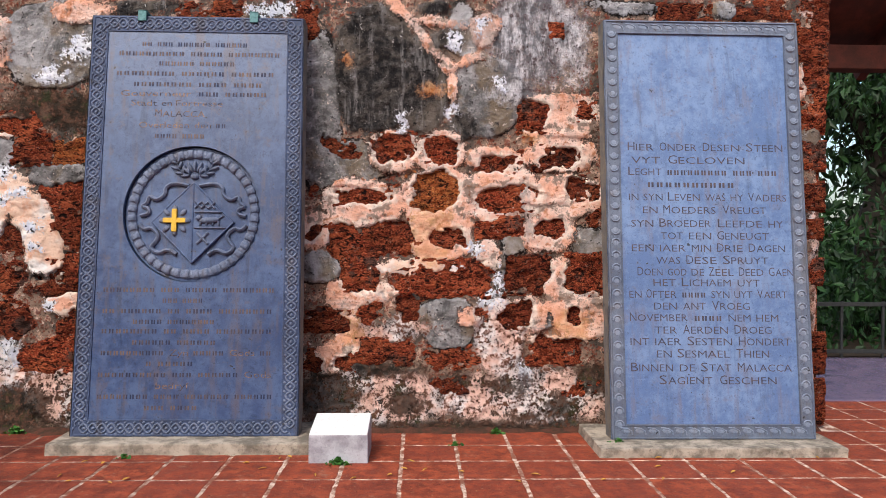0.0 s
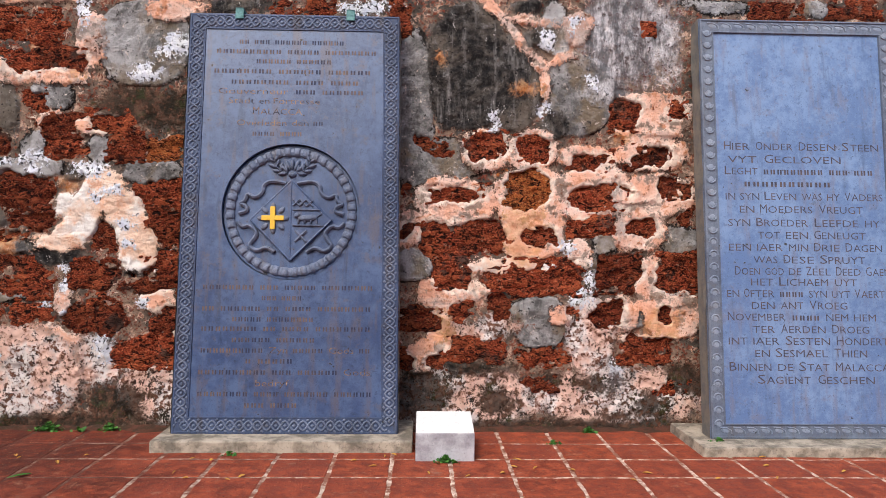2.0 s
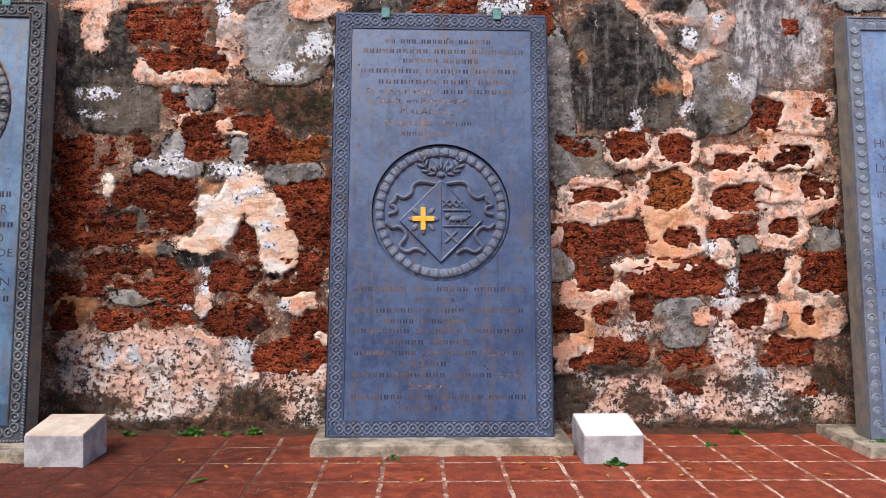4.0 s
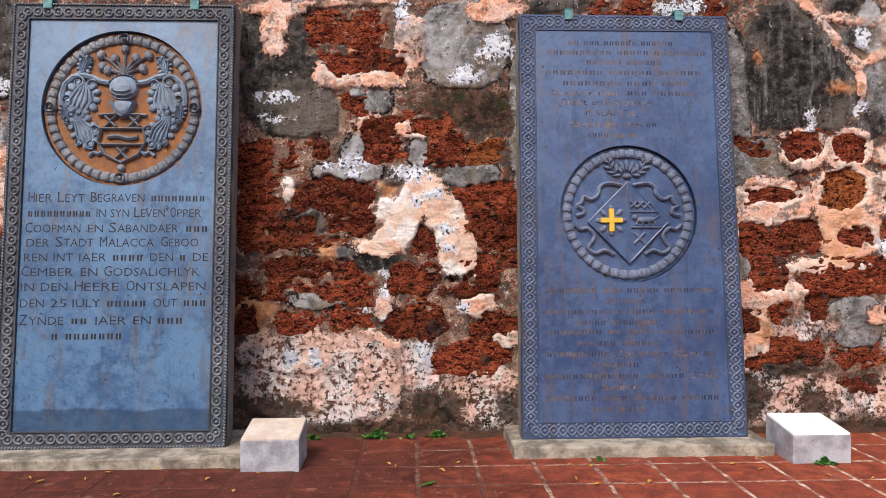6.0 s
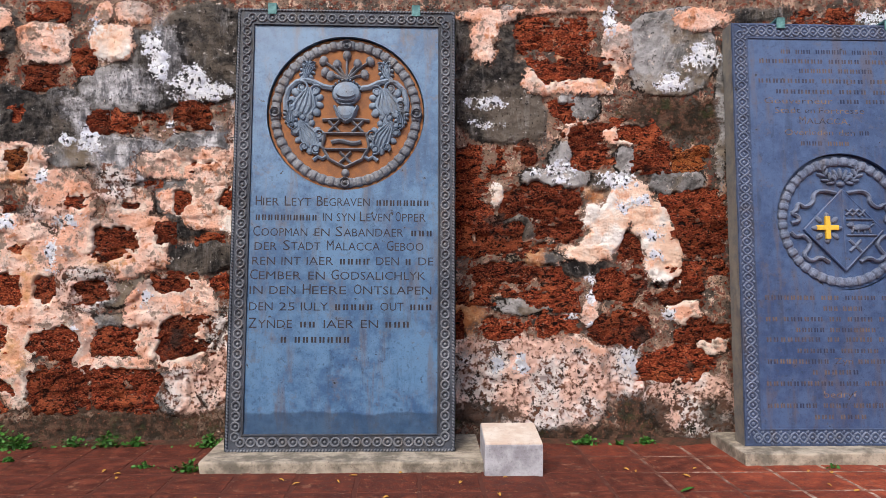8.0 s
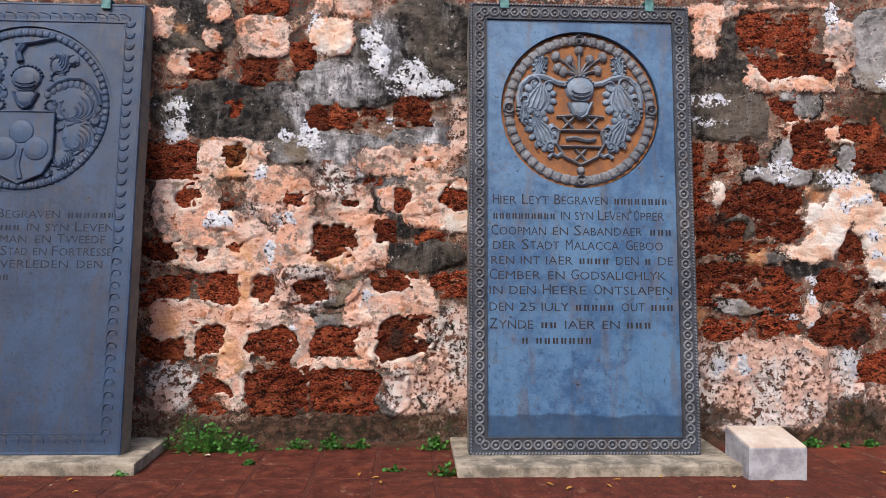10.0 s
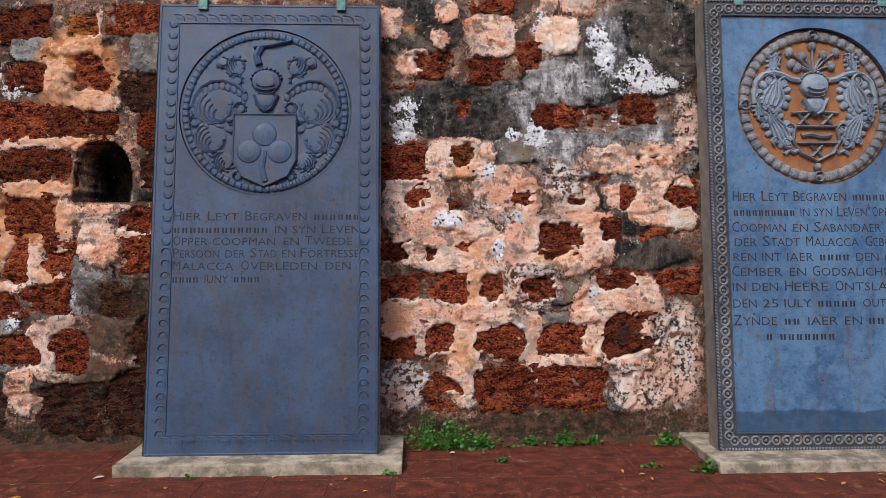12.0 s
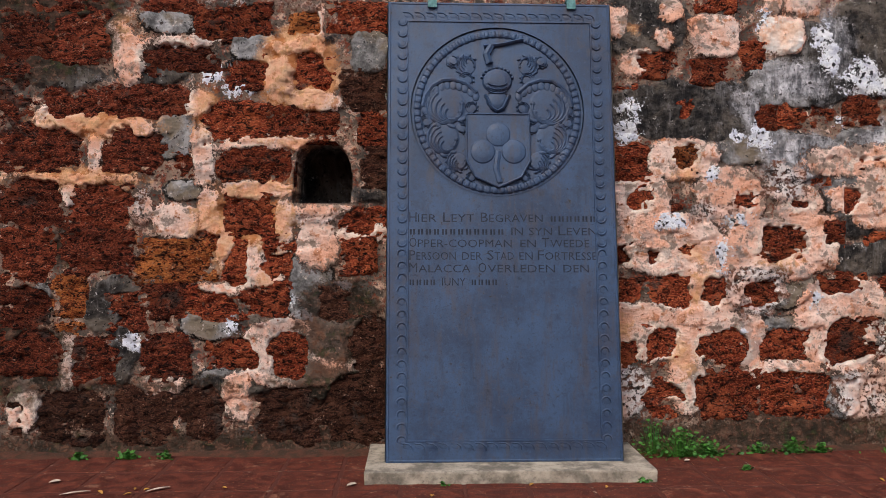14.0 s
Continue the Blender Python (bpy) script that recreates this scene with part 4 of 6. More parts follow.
def build_wall():
    xs = np.concatenate([np.linspace(-16, -10.3, 24), np.arange(-10.2, WALL_END + 0.001, 0.0085)])
    zs = np.concatenate([np.arange(-0.03, 2.82, 0.0085), np.linspace(2.9, WALL_TOP, 18)])
    X, Z = np.meshgrid(xs, zs)
    blocks = patches(X, Z, STONES + RUSTY + MOSSY, 3, 0.046, 3.2)
    f = {"pink": patches(X, Z, PINK, 11), "grey": patches(X, Z, GREY, 21), "black": patches(X, Z, BLACK, 31, 0.05), "pitted": patches(X, Z, PITTED, 41, 0.05),
         "pale": patches(X, Z, PALE, 81), "white": patches(X, Z, WHITE, 51, 0.03), "orange": patches(X, Z, ORANGE, 61), "damp": patches(X, Z, DAMP, 71, 0.05), "wash": patches(X, Z, WASH, 95, 0.07)}
    blocks = np.minimum(blocks, 0.012 - f["pale"] + 0.012 * fbm(X, Z, 22.0, 33))
    high = step(Z - 2.75, 0.2)
    f["black"] = np.maximum(f["black"], high * (0.10 * fbm(X, Z, 1.3, 91) + 0.01) - (1 - high))
    f["black"] = np.maximum(f["black"], -0.06)
    h = 0.012 * fbm(X, Z, 3.0, 5, 3) + 0.012 * fbm(X, Z, 14.0, 6, 4)
    h += 0.012 * np.minimum(0, fbm(X, Z, 30.0, 16, 3) + 0.15)
    h += 0.016 * step(np.maximum(f["pink"], f["pale"]) + 0.01 * fbm(X, Z, 20.0, 7), 0.012) + 0.014 * step(np.maximum(f["grey"], f["black"] - 0.01), 0.008) + 0.004 * step(f["white"], 0.008)
    h += step(f["pitted"], 0.03) * (0.006 + 0.012 * fbm(X, Z, 38.0, 8, 2))
    h += 0.006 * step(f["pale"], 0.04)
    # broken edges, and smears of mortar left on the blocks
    blocks = blocks - 0.014 + 0.028 * fbm(X, Z, 8.0, 9, 3) + 0.018 * fbm(X, Z, 24.0, 29, 3) + 0.010 * fbm(X, Z, 60.0, 19, 2)
    blocks = blocks - 0.30 * np.maximum(0, fbm(X, Z * 1.5, 5.5, 39, 5) - 0.36)
    inside = step(blocks, 0.013)
    h = h * (1 - inside) - 0.04 * inside
    # the wall's foot swells a little, its free end is broken
    h += 0.03 * np.exp(-np.maximum(Z, 0) / 0.12)
    Xb = X.copy()
    edge = np.clip((X - (WALL_END - 0.12)) / 0.12, 0, 1)
    h -= 0.05 * edge ** 3
    Xb[:, -1] += 0.02 * fbm(X[:, -1] * 0, Z[:, -1], 6.0, 77)
    # niche: a hollow with an arched head
    nx, nz = (NICHE[0] + NICHE[2]) / 2, NICHE[1]
    w, top = (NICHE[2] - NICHE[0]) / 2, NICHE[3] - NICHE[1]
    u, v = np.clip(np.abs(X - nx) / w + 0.05 * fbm(X, Z, 12.0, 13), 0, 9), (Z - nz) / top
    hollow = (u ** 3 + np.clip((v - 0.25) / 0.75, 0, 9) ** 2.6 < 1) & (v > 0)
    h[hollow] = -0.44
    # black colour inside stands in for the niche's deep shade
    f["black"][hollow] = 0.06
    for name in ("pink", "orange", "pitted", "white", "grey", "wash"):
        f[name][hollow] = -0.06
    rows, cols = X.shape
    verts = np.stack([Xb, WALL_Y - h, Z], -1).reshape(-1, 3)
    idx = np.arange(rows * cols).reshape(rows, cols)
    quads = np.stack([idx[:-1, :-1], idx[:-1, 1:], idx[1:, 1:], idx[1:, :-1]], -1).reshape(-1, 4)
    me = bpy.data.meshes.new("wall_north")
    me.vertices.add(len(verts)), me.loops.add(quads.size), me.polygons.add(len(quads))
    me.vertices.foreach_set("co", verts.astype(np.float32).ravel())
    me.loops.foreach_set("vertex_index", quads.astype(np.int32).ravel())
    me.polygons.foreach_set("loop_start", np.arange(0, quads.size, 4, dtype=np.int32))
    me.update(calc_edges=True)
    f["joint"] = blocks
    for name, value in f.items():
        me.attributes.new(name, "FLOAT", "POINT").data.foreach_set("value", value.astype(np.float32).ravel())
    me.polygons.foreach_set("use_smooth", np.ones(len(quads), dtype=bool))
    me.materials.append(MORTAR)
    ob = new("wall_north", me)
    return tagged(ob, "old ruined wall of red laterite blocks, pink mortar and blackened plaster", "wall", kind="structure")


wall = build_wall()
core = bmesh.new()
box(core, -16, WALL_Y + 0.45, -0.05, WALL_END - 0.05, WALL_Y + 0.9, WALL_TOP)
box(core, WALL_END - 0.10, WALL_Y + 0.03, -0.05, WALL_END - 0.01, WALL_Y + 0.9, WALL_TOP)
box(core, -16, WALL_Y + 0.01, WALL_TOP - 0.1, WALL_END, WALL_Y + 0.9, WALL_TOP + 0.02)
part("wall_core", core, LATERITE, wall)


def block(x0, z0, x1, z1, material, number):
    """One rough laterite block with a bulging, pitted face, set back into the mortar."""
    hx, hz = (x1 - x0) / 2 + 0.035, (z1 - z0) / 2 + 0.035
    nx, nz = max(6, int(hx * 2 / 0.012)), max(6, int(hz * 2 / 0.012))
    U, V = np.meshgrid(np.linspace(-1, 1, nx), np.linspace(-1, 1, nz))
    X, Z = U * hx, V * hz
    rim = np.maximum(np.abs(U) ** 6, np.abs(V) ** 6)
    gx, gz = X + (x0 + x1) / 2, Z + (z0 + z1) / 2
    h = 0.002 + 0.004 * (1 - (U ** 2 + V ** 2) / 2) - 0.03 * rim ** 2 + 0.022 * fbm(gx, gz * 1.6, 11.0, 201, 4) + 0.012 * fbm(gx, gz * 2.2, 22.0, 203, 2) + 0.016 * fbm(gx, gz * 1.7, 38.0, 202, 2)
    h += 0.01 * (((number * 37) % 11) / 11 - 0.5)
    verts = np.stack([X, -h, Z], -1).reshape(-1, 3)
    idx = np.arange(nx * nz).reshape(nz, nx)
    quads = np.stack([idx[:-1, :-1], idx[:-1, 1:], idx[1:, 1:], idx[1:, :-1]], -1).reshape(-1, 4)
    me = bpy.data.meshes.new("stone")
    me.from_pydata(verts.tolist(), [], quads.tolist())
    me.polygons.foreach_set("use_smooth", np.ones(len(quads), dtype=bool))
    me.materials.append(material)
    ob = new("stone", me)
    ob.parent = wall
    ob.location = ((x0 + x1) / 2, WALL_Y, (z0 + z1) / 2)
    return ob


# ---- floor ----
TILE = 0.30
ground = bmesh.new()
bmesh.ops.create_grid(ground, x_segments=2, y_segments=2, size=400)
ground = part("ground", ground, JOINT, None)
ground.location.z = -0.0025
tagged(ground, "red tiled and earthen ground", "ground", kind="structure")
paving = bmesh.new()
box(paving, -16, -9, -0.06, 9, 3.396, -0.001)
paving = tagged(part("floor", paving, TERRACOTTA, None), "worn terracotta tiled floor with pale mortar joints", "floor", kind="structure")


def tile_mesh(k):
    """A terracotta tile with worn, slightly wavy edges."""
    rnd = random.Random(k)
    bm = bmesh.new()
    e, n = TILE / 2 - 0.010, 6
    rim = []
    for side in range(4):
        turn = Matrix.Rotation(side * math.pi / 2, 2)
        for i in range(n):
            rim.append(turn @ Vector((-e + 2 * e * i / n, -e + rnd.uniform(-1, 1) * (0.0035 if i else 0.006))))
    low = [bm.verts.new((p.x, p.y, -0.03)) for p in rim]
    edge = [bm.verts.new((p.x, p.y, -0.002)) for p in rim]
    top = [bm.verts.new((p.x * 0.975, p.y * 0.975, rnd.uniform(-0.0008, 0.0006))) for p in rim]
    for a, b in ((low, edge), (edge, top)):
        for i in range(4 * n):
            j = (i + 1) % (4 * n)
            bm.faces.new((a[i], a[j], b[j], b[i]))
    bm.faces.new(top)
    me = bpy.data.meshes.new("tile")
    bm.to_mesh(me)
    bm.free()
    me.materials.append(TERRACOTTA)
    return me


# ---- gravestones ----
def word_mesh(bm, text, u, v, width, height, base):
    """Letters of the built-in font laid on the tablet's face."""
    curve = bpy.data.curves.new("letters", "FONT")
    curve.body, curve.extrude, curve.resolution_u, curve.offset = text, 0.0, 2, -0.004
    ob = bpy.data.objects.new("letters", curve)
    me = bpy.data.meshes.new_from_object(ob)
    co = np.array([p.co[:] for p in me.vertices]) if len(me.vertices) else np.zeros((1, 3))
    lo, hi = co.min(0), co.max(0)
    size = np.maximum(hi - lo, 1e-4)
    for p in me.vertices:
        p.co = (u + (p.co.x - lo[0]) / size[0] * width, base, v + p.co.y / 0.72 * height)
    bm.from_mesh(me)
    bpy.data.objects.remove(ob), bpy.data.curves.remove(curve), bpy.data.meshes.remove(me)


def inscription(stone, text, u0, u1, v, height, material, base):
    """One incised line, word by word. Underscores stand for a name or for letters that time has worn away."""
    words = text.split()
    weights = [len(w) + 0.15 * sum(c in "MW" for c in w) - 0.5 * sum(c in "I1" for c in w) for w in words]
    unit = (u1 - u0) / (sum(weights) + 0.7 * (len(words) - 1))
    u = u0
    for w, k in zip(words, weights):
        bm = bmesh.new()
        if "_" in w:
            pitch = k * unit / len(w)
            for i in range(len(w)):
                for j in (0.06, 0.46):
                    box(bm, u + (i + j) * pitch, base - 0.0003, v + height * 0.06, u + (i + j + 0.24) * pitch, base + 0.004, v + height * 0.74)
            part("worn_word", bm, INK_BROWN if material == INK_B else material, stone, "letters worn beyond reading")
        else:
            big = len(w) > 3 and w.isupper() and w[0] != "I"
            first = unit * (0.6 if w[0] == "I" else 1.05) if big else 0.0
            if big:
                word_mesh(bm, w[0], u, v, first * (0.55 if w[0] == "I" else 0.85), height * 1.25, base)
            word_mesh(bm, w[1:] if big else w, u + first, v, k * unit * 0.97 - first, height, base)
            part("incised_word", bm, material, stone)
        u += (k + 0.7) * unit


def tablet(x0, x1, y0, y1, z0, z1, band, granite, carved, label, medallion=None, thick=0.13, taper=0.0, deep_at=0.036, proud=1.0):
    """A tall granite grave slab leaning on the wall. Its face is y = 0 of the stone's own frame, with v upwards."""
    tall = math.hypot(y1 - y0, z1 - z0)
    stone = new("gravestone")
    stone.matrix_basis = pose((x0 + x1) / 2, y0, z0, -math.degrees(math.atan2(y1 - y0, z1 - z0)), 0, 0)
    half, up = (x1 - x0) / 2, (x1 - x0) / 2 - taper
    tagged(stone, label, "gravestone", "gravestones along the wall")
    bm = bmesh.new()
    front = [bm.verts.new(p) for p in ((-half, 0.007, 0), (half, 0.007, 0), (up, 0.007, tall), (-up, 0.007, tall))]
    edges = [bm.edges.new((front[i], front[(i + 1) % 4])) for i in range(4)]
    hole = []
    if medallion:
        mu, mv, mr = medallion
        hole = [bm.verts.new((u, 0.007, v)) for u, v in arc(mu, mv, mr, 0, 360 - 5, 71)]
        edges += [bm.edges.new((hole[i], hole[(i + 1) % 72])) for i in range(72)]
    bmesh.ops.triangle_fill(bm, edges=edges, use_beauty=True)
    if medallion:
        for f in [f for f in bm.faces if all(v in hole for v in f.verts)]:
            bm.faces.remove(f)
        deep = [bm.verts.new((v.co.x, deep_at, v.co.z)) for v in hole]
        for i in range(72):
            bm.faces.new((hole[i], hole[(i + 1) % 72], deep[(i + 1) % 72], deep[i]))
    back = [bm.verts.new((v.co.x * 0.985, thick, v.co.z)) for v in front]
    for i in range(4):
        bm.faces.new((front[i], front[(i + 1) % 4], back[(i + 1) % 4], back[i]))
    bm.faces.new(back)
    bmesh.ops.recalc_face_normals(bm, faces=bm.faces)
    part("slab", bm, granite, stone)
    # rough sides of the slab
    for s in (-1, 1):
        bm = bmesh.new()
        n = 40
        rows = []
        for i in range(n + 1):
            v = tall * i / n
            edge = s * (half + (up - half) * i / n)
            rows.append([bm.verts.new((edge + s * (0.003 + 0.006 * noise.noise((edge * 3, v * 9, k * 4.0))), y, v)) for k, y in enumerate((0.004, 0.045, 0.09, thick - 0.003))])
        for a, b in zip(rows, rows[1:]):
            for k in range(3):
                bm.faces.new((a[k], b[k], b[k + 1], a[k + 1]) if s < 0 else (a[k], a[k + 1], b[k + 1], b[k]))
        part("side_face", bm, SIDE, stone, "rough brown weathered edge")
    # raised frame round the panel
    for side in range(4):
        bm = bmesh.new()
        profile = ((0.0, 0.010), (0.004, -0.006), (0.012, -0.008), (0.016, -0.001), (band - 0.012, -0.001), (band - 0.008, -0.006), (band - 0.003, -0.006), (band, 0.010))
        ends = []
        for end in (0, 1):
            ring = []
            for d, y in profile:
                corners = [(-half + d, d), (half - d, d), (up - d, tall - d), (-up + d, tall - d)]
                u, v = corners[(side + end) % 4]
                ring.append(bm.verts.new((u, 0.007 - (0.007 - y) * proud, v)))
            ends.append(ring)
        for k in range(len(profile) - 1):
            bm.faces.new((ends[0][k], ends[1][k], ends[1][k + 1], ends[0][k + 1]))
        bmesh.ops.recalc_face_normals(bm, faces=bm.faces)
        part("border", bm, {CARVED_A: GROUND_A, CARVED_B: GROUND_B, CARVED_C: GROUND_C}.get(carved, carved), stone)
    return stone, half, up, tall


def border_runs(half, up, tall, band, pitch, centre=None):
    """For each side of a border: its points (u, v, along) at even steps."""
    c = centre or band / 2
    corners = [(-half + c, c), (half - c, c), (up - c, tall - c), (-up + c, tall - c)]
    runs = []
    for i in range(4):
        (u0, v0), (u1, v1) = corners[i], corners[(i + 1) % 4]
        n = max(2, round(math.hypot(u1 - u0, v1 - v0) / pitch))
        runs.append([(u0 + (u1 - u0) * (k + 0.5) / n, v0 + (v1 - v0) * (k + 0.5) / n, math.atan2(v1 - v0, u1 - u0)) for k in range(n)])
    return runs


def carved_piece(name, bm, material):
    me = bpy.data.meshes.new(name)
    bm.normal_update()
    bm.to_mesh(me)
    bm.free()
    me.materials.append(material)
    return me


def set_piece(me, stone, u, v, turn=0.0, sink=0.0):
    """One carved piece of a border, at (u, v) of the tablet's face."""
    ob = new(me.name.split(".")[0], me)
    ob.parent = stone
    ob.location, ob.rotation_euler = (u, sink, v), (0, -turn, 0)
    return ob


def scale_border(stone, half, up, tall, band, pitch, carved, h, centre, r, sink=0.0):
    """Overlapping round scales, cups downwards in the lower half and upwards above."""
    bm = bmesh.new()
    tube(bm, arc(0, 0, r, -10, 190, 9), r * 0.22, h, -0.001)
    lump(bm, 0, 0, r * 0.80, r * 0.74, h * 0.4, 0, 0.0, 9)
    scale = carved_piece("scale", bm, carved)
    bm = bmesh.new()
    tube(bm, [(-pitch * 0.46, r * 0.85), (pitch * 0.05, r * 0.7), (pitch * 0.38, r * 0.1), (pitch * 0.42, -r * 0.7)], r * 0.2, h * 0.8, -0.001)
    lump(bm, -pitch * 0.05, r * 0.1, pitch * 0.38, r * 0.6, h * 0.5, -0.15, 0.0, 8)
    leaf = carved_piece("leaf", bm, carved)
    for side, run in enumerate(border_runs(half, up, tall, band, pitch, centre)):
        for u, v, a in run:
            if side in (1, 3):
                set_piece(scale, stone, u, v, math.pi if v > tall * 0.46 else 0.0, sink)
            else:
                set_piece(leaf, stone, u, v, 0.0, sink)


def chain_border(stone, half, up, tall, band, pitch, carved, h, centre, r):
    """Running scroll: rings with a boss, linked by crossing bands."""
    bm = bmesh.new()
    tube(bm, arc(0, 0, r, 0, 360 - 36, 9), r * 0.24, h, -0.001, True)
    lump(bm, 0, 0, r * 0.38, r * 0.38, h * 0.9, 0, -0.001, 7)
    ring = carved_piece("ring", bm, carved)
    bm = bmesh.new()
    p, q = (-pitch * 0.32, r), (pitch * 0.32, -r)
    tube(bm, [p, (p[0] * 0.45, p[1] * 0.6), (q[0] * 0.45, q[1] * 0.6), q], r * 0.2, h * 1.15, -0.001)
    link = carved_piece("link", bm, carved)
    for run in border_runs(half, up, tall, band, 0.017, 0.009):
        bm = bmesh.new()
        for u, v, a in run:
            lump(bm, u, v, 0.010, 0.0055, 0.007, a + 0.9, -0.004, 6)
        part("rope_edge", bm, carved, stone, "carved twisted rope along the edge")
    for run in border_runs(half, up, tall, band, pitch, centre):
        for (u, v, a), (u1, v1, _) in zip(run, run[1:] + run[-1:]):
            set_piece(ring, stone, u, v)
            if (u, v) != (u1, v1):
                set_piece(link, stone, (u + u1) / 2, (v + v1) / 2, a)


def weave_border(stone, half, up, tall, band, pitch, carved, h):
    """Small interlaced leaves: two crossing waves and seeds between them."""
    for run in border_runs(half, up, tall, band, pitch):
        bm = bmesh.new()
        a = run[0][2]
        ca, sa = math.cos(a), math.sin(a)
        w = band * 0.27
        for s in (-1, 1):
            pts = []
            for k, (u, v, _) in enumerate(run):
                for t in (0.0, 0.25, 0.5, 0.75):
                    d = s * w * math.sin(math.pi * (k + t))
                    pts.append((u + ca * (t - 0.5) * pitch - sa * d, v + sa * (t - 0.5) * pitch + ca * d))
            tube(bm, pts, band * 0.055, h, -0.001)
        for k, (u, v, _) in enumerate(run):
            for s in (-1, 1):
                lump(bm, u - sa * s * w * 1.2 + ca * pitch * 0.5, v + ca * s * w * 1.2 + sa * pitch * 0.5, pitch * 0.2, pitch * 0.14, h, a + s * 0.6, -0.001, 6)
            lump(bm, u, v, pitch * 0.2, pitch * 0.16, h * 0.9, a, -0.001, 6)
        part("border_carving", bm, carved, stone, "carved border of fine interlaced leaves").location.y = 0.0035


def medallion_ring(stone, mu, mv, r, width, count, carved, ground, rosettes=True, base=0.034, h=0.026):
    bm = bmesh.new()
    centre = bm.verts.new((mu, base, mv))
    rim = [bm.verts.new((u, base, v)) for u, v in arc(mu, mv, r, 0, 355, 71)]
    for i in range(72):
        bm.faces.new((centre, rim[i], rim[(i + 1) % 72]))
    bmesh.ops.recalc_face_normals(bm, faces=bm.faces)
    part("medallion_ground", bm, ground, stone)
    bm = bmesh.new()
    rc = r - width / 2 - 0.008
    tube(bm, arc(mu, mv, rc, 0, 355, 71), width * 0.42, h * 0.62, base, True)
    for i in range(count):
        a = 2 * math.pi * (i + 0.5) / count
        lump(bm, mu + rc * math.cos(a), mv + rc * math.sin(a), width * 0.48, math.pi * rc / count * 0.90, h, a, base, 12, 0.55)
    if rosettes:
        for a in (0, 90, 180, 270):
            u, v = mu + rc * math.cos(radians(a)), mv + rc * math.sin(radians(a))
            tube(bm, arc(u, v, width * 0.42, 0, 330, 11), width * 0.12, 0.034, base, True)
            lump(bm, u, v, width * 0.2, width * 0.2, 0.036, 0, base, 9)
    part("medallion_ring", bm, carved, stone, "wreath of carved beads")


def clip(stone, u, tall):
    bm = bmesh.new()
    box(bm, u - 0.024, -0.014, tall - 0.035, u + 0.024, -0.002, tall + 0.03, 0.003)
    box(bm, u - 0.024, -0.014, tall + 0.018, u + 0.024, 0.14, tall + 0.03, 0.003)
    part("clip", bm, COPPER, stone, "verdigris copper holding clip")


def acanthus(stone, at, turned, k0, j0, direction, length, width, r, h, base, carved, sign, curls):
    """One lobed acanthus leaf: a swelling body, scalloped edges, flutes and curled lobes."""
    bm = bmesh.new()
    d = radians(direction)
    c, sn = math.cos(d), math.sin(d)

    def local(p, q):
        return at(k0 + length * p * c - width * q * sn, j0 + length * p * sn + width * q * c)

    lump(bm, *local(0, 0), r * length * 0.50, r * width * 0.42, h * 0.62, turned(d), base, 20)
    for i in range(11):
        a = radians(-150 + 30 * i)
        p, q = 0.46 * math.cos(a), 0.46 * math.sin(a)
        big = 0.14 + 0.04 * (i % 3 == 0)
        lump(bm, *local(p, q), r * (length + width) * 0.5 * big, r * (length + width) * 0.5 * big * 0.8, h * (0.72 + 0.1 * (i % 2)), turned(d + a), base, 12)
    for i in range(5):
        q = (i - 2) / 2
        pts = [local(-0.44, 0.05 * q), local(-0.20, 0.20 * q), local(0.08, 0.34 * q), local(0.34, 0.30 * q + 0.06)]
        tube(bm, pts, r * width * 0.045, h * 0.34, base - h * 0.56)
    for a, size, way in curls:
        p, q = 0.46 * math.cos(radians(a)), 0.46 * math.sin(radians(a))
        tube(bm, spiral(*local(p, q), r * size, turned(d + radians(a)), 1.5 * sign * way, 22), r * size * 0.22, h * 0.55, base - h * 0.55, taper=True)
    part("mantling", bm, carved, stone, "carved acanthus leaf")


def sides(mu, mv, r, sign):
    return (lambda k, j: (mu + sign * r * k, mv + r * j)), (lambda a: a if sign > 0 else math.pi - a)


def mantling(stone, mu, mv, r, sign, carved, base=0.034, h=0.026):
    """The foliage that falls from the helmet, on one side: lobed leaves under an arching band."""
    at, turned = sides(mu, mv, r, sign)
    bm = bmesh.new()
    tube(bm, [at(k, j) for k, j in ((0.18, 0.29), (0.30, 0.31), (0.42, 0.37), (0.54, 0.40), (0.66, 0.37), (0.76, 0.27), (0.80, 0.12), (0.79, -0.02))], r * 0.042, h, base)
    part("mantling", bm, carved, stone, "carved arching band")
    for k0, j0, d, length, width, curls in (
            (0.53, 0.10, -78, 0.44, 0.40, ((150, 0.085, 1), (-150, 0.075, -1), (70, 0.06, 1), (0, 0.05, -1))),
            (0.50, -0.34, -120, 0.48, 0.30, ((0, 0.07, 1), (55, 0.06, 1), (-70, 0.065, -1), (120, 0.05, 1))),
            (0.73, -0.10, -100, 0.24, 0.16, ((0, 0.05, 1),)),
            (0.52, 0.52, 105, 0.27, 0.17, ((40, 0.045, -1), (-50, 0.04, 1)))):
        acanthus(stone, at, turned, k0, j0, d, length, width, r, h, base, carved, sign, curls)
    bm = bmesh.new()
    tube(bm, [at(k, j) for k, j in ((0.24, -0.62), (0.30, -0.66), (0.36, -0.63), (0.42, -0.68))], r * 0.03, h * 0.8, base)
    part("mantling", bm, carved, stone, "carved tendril")


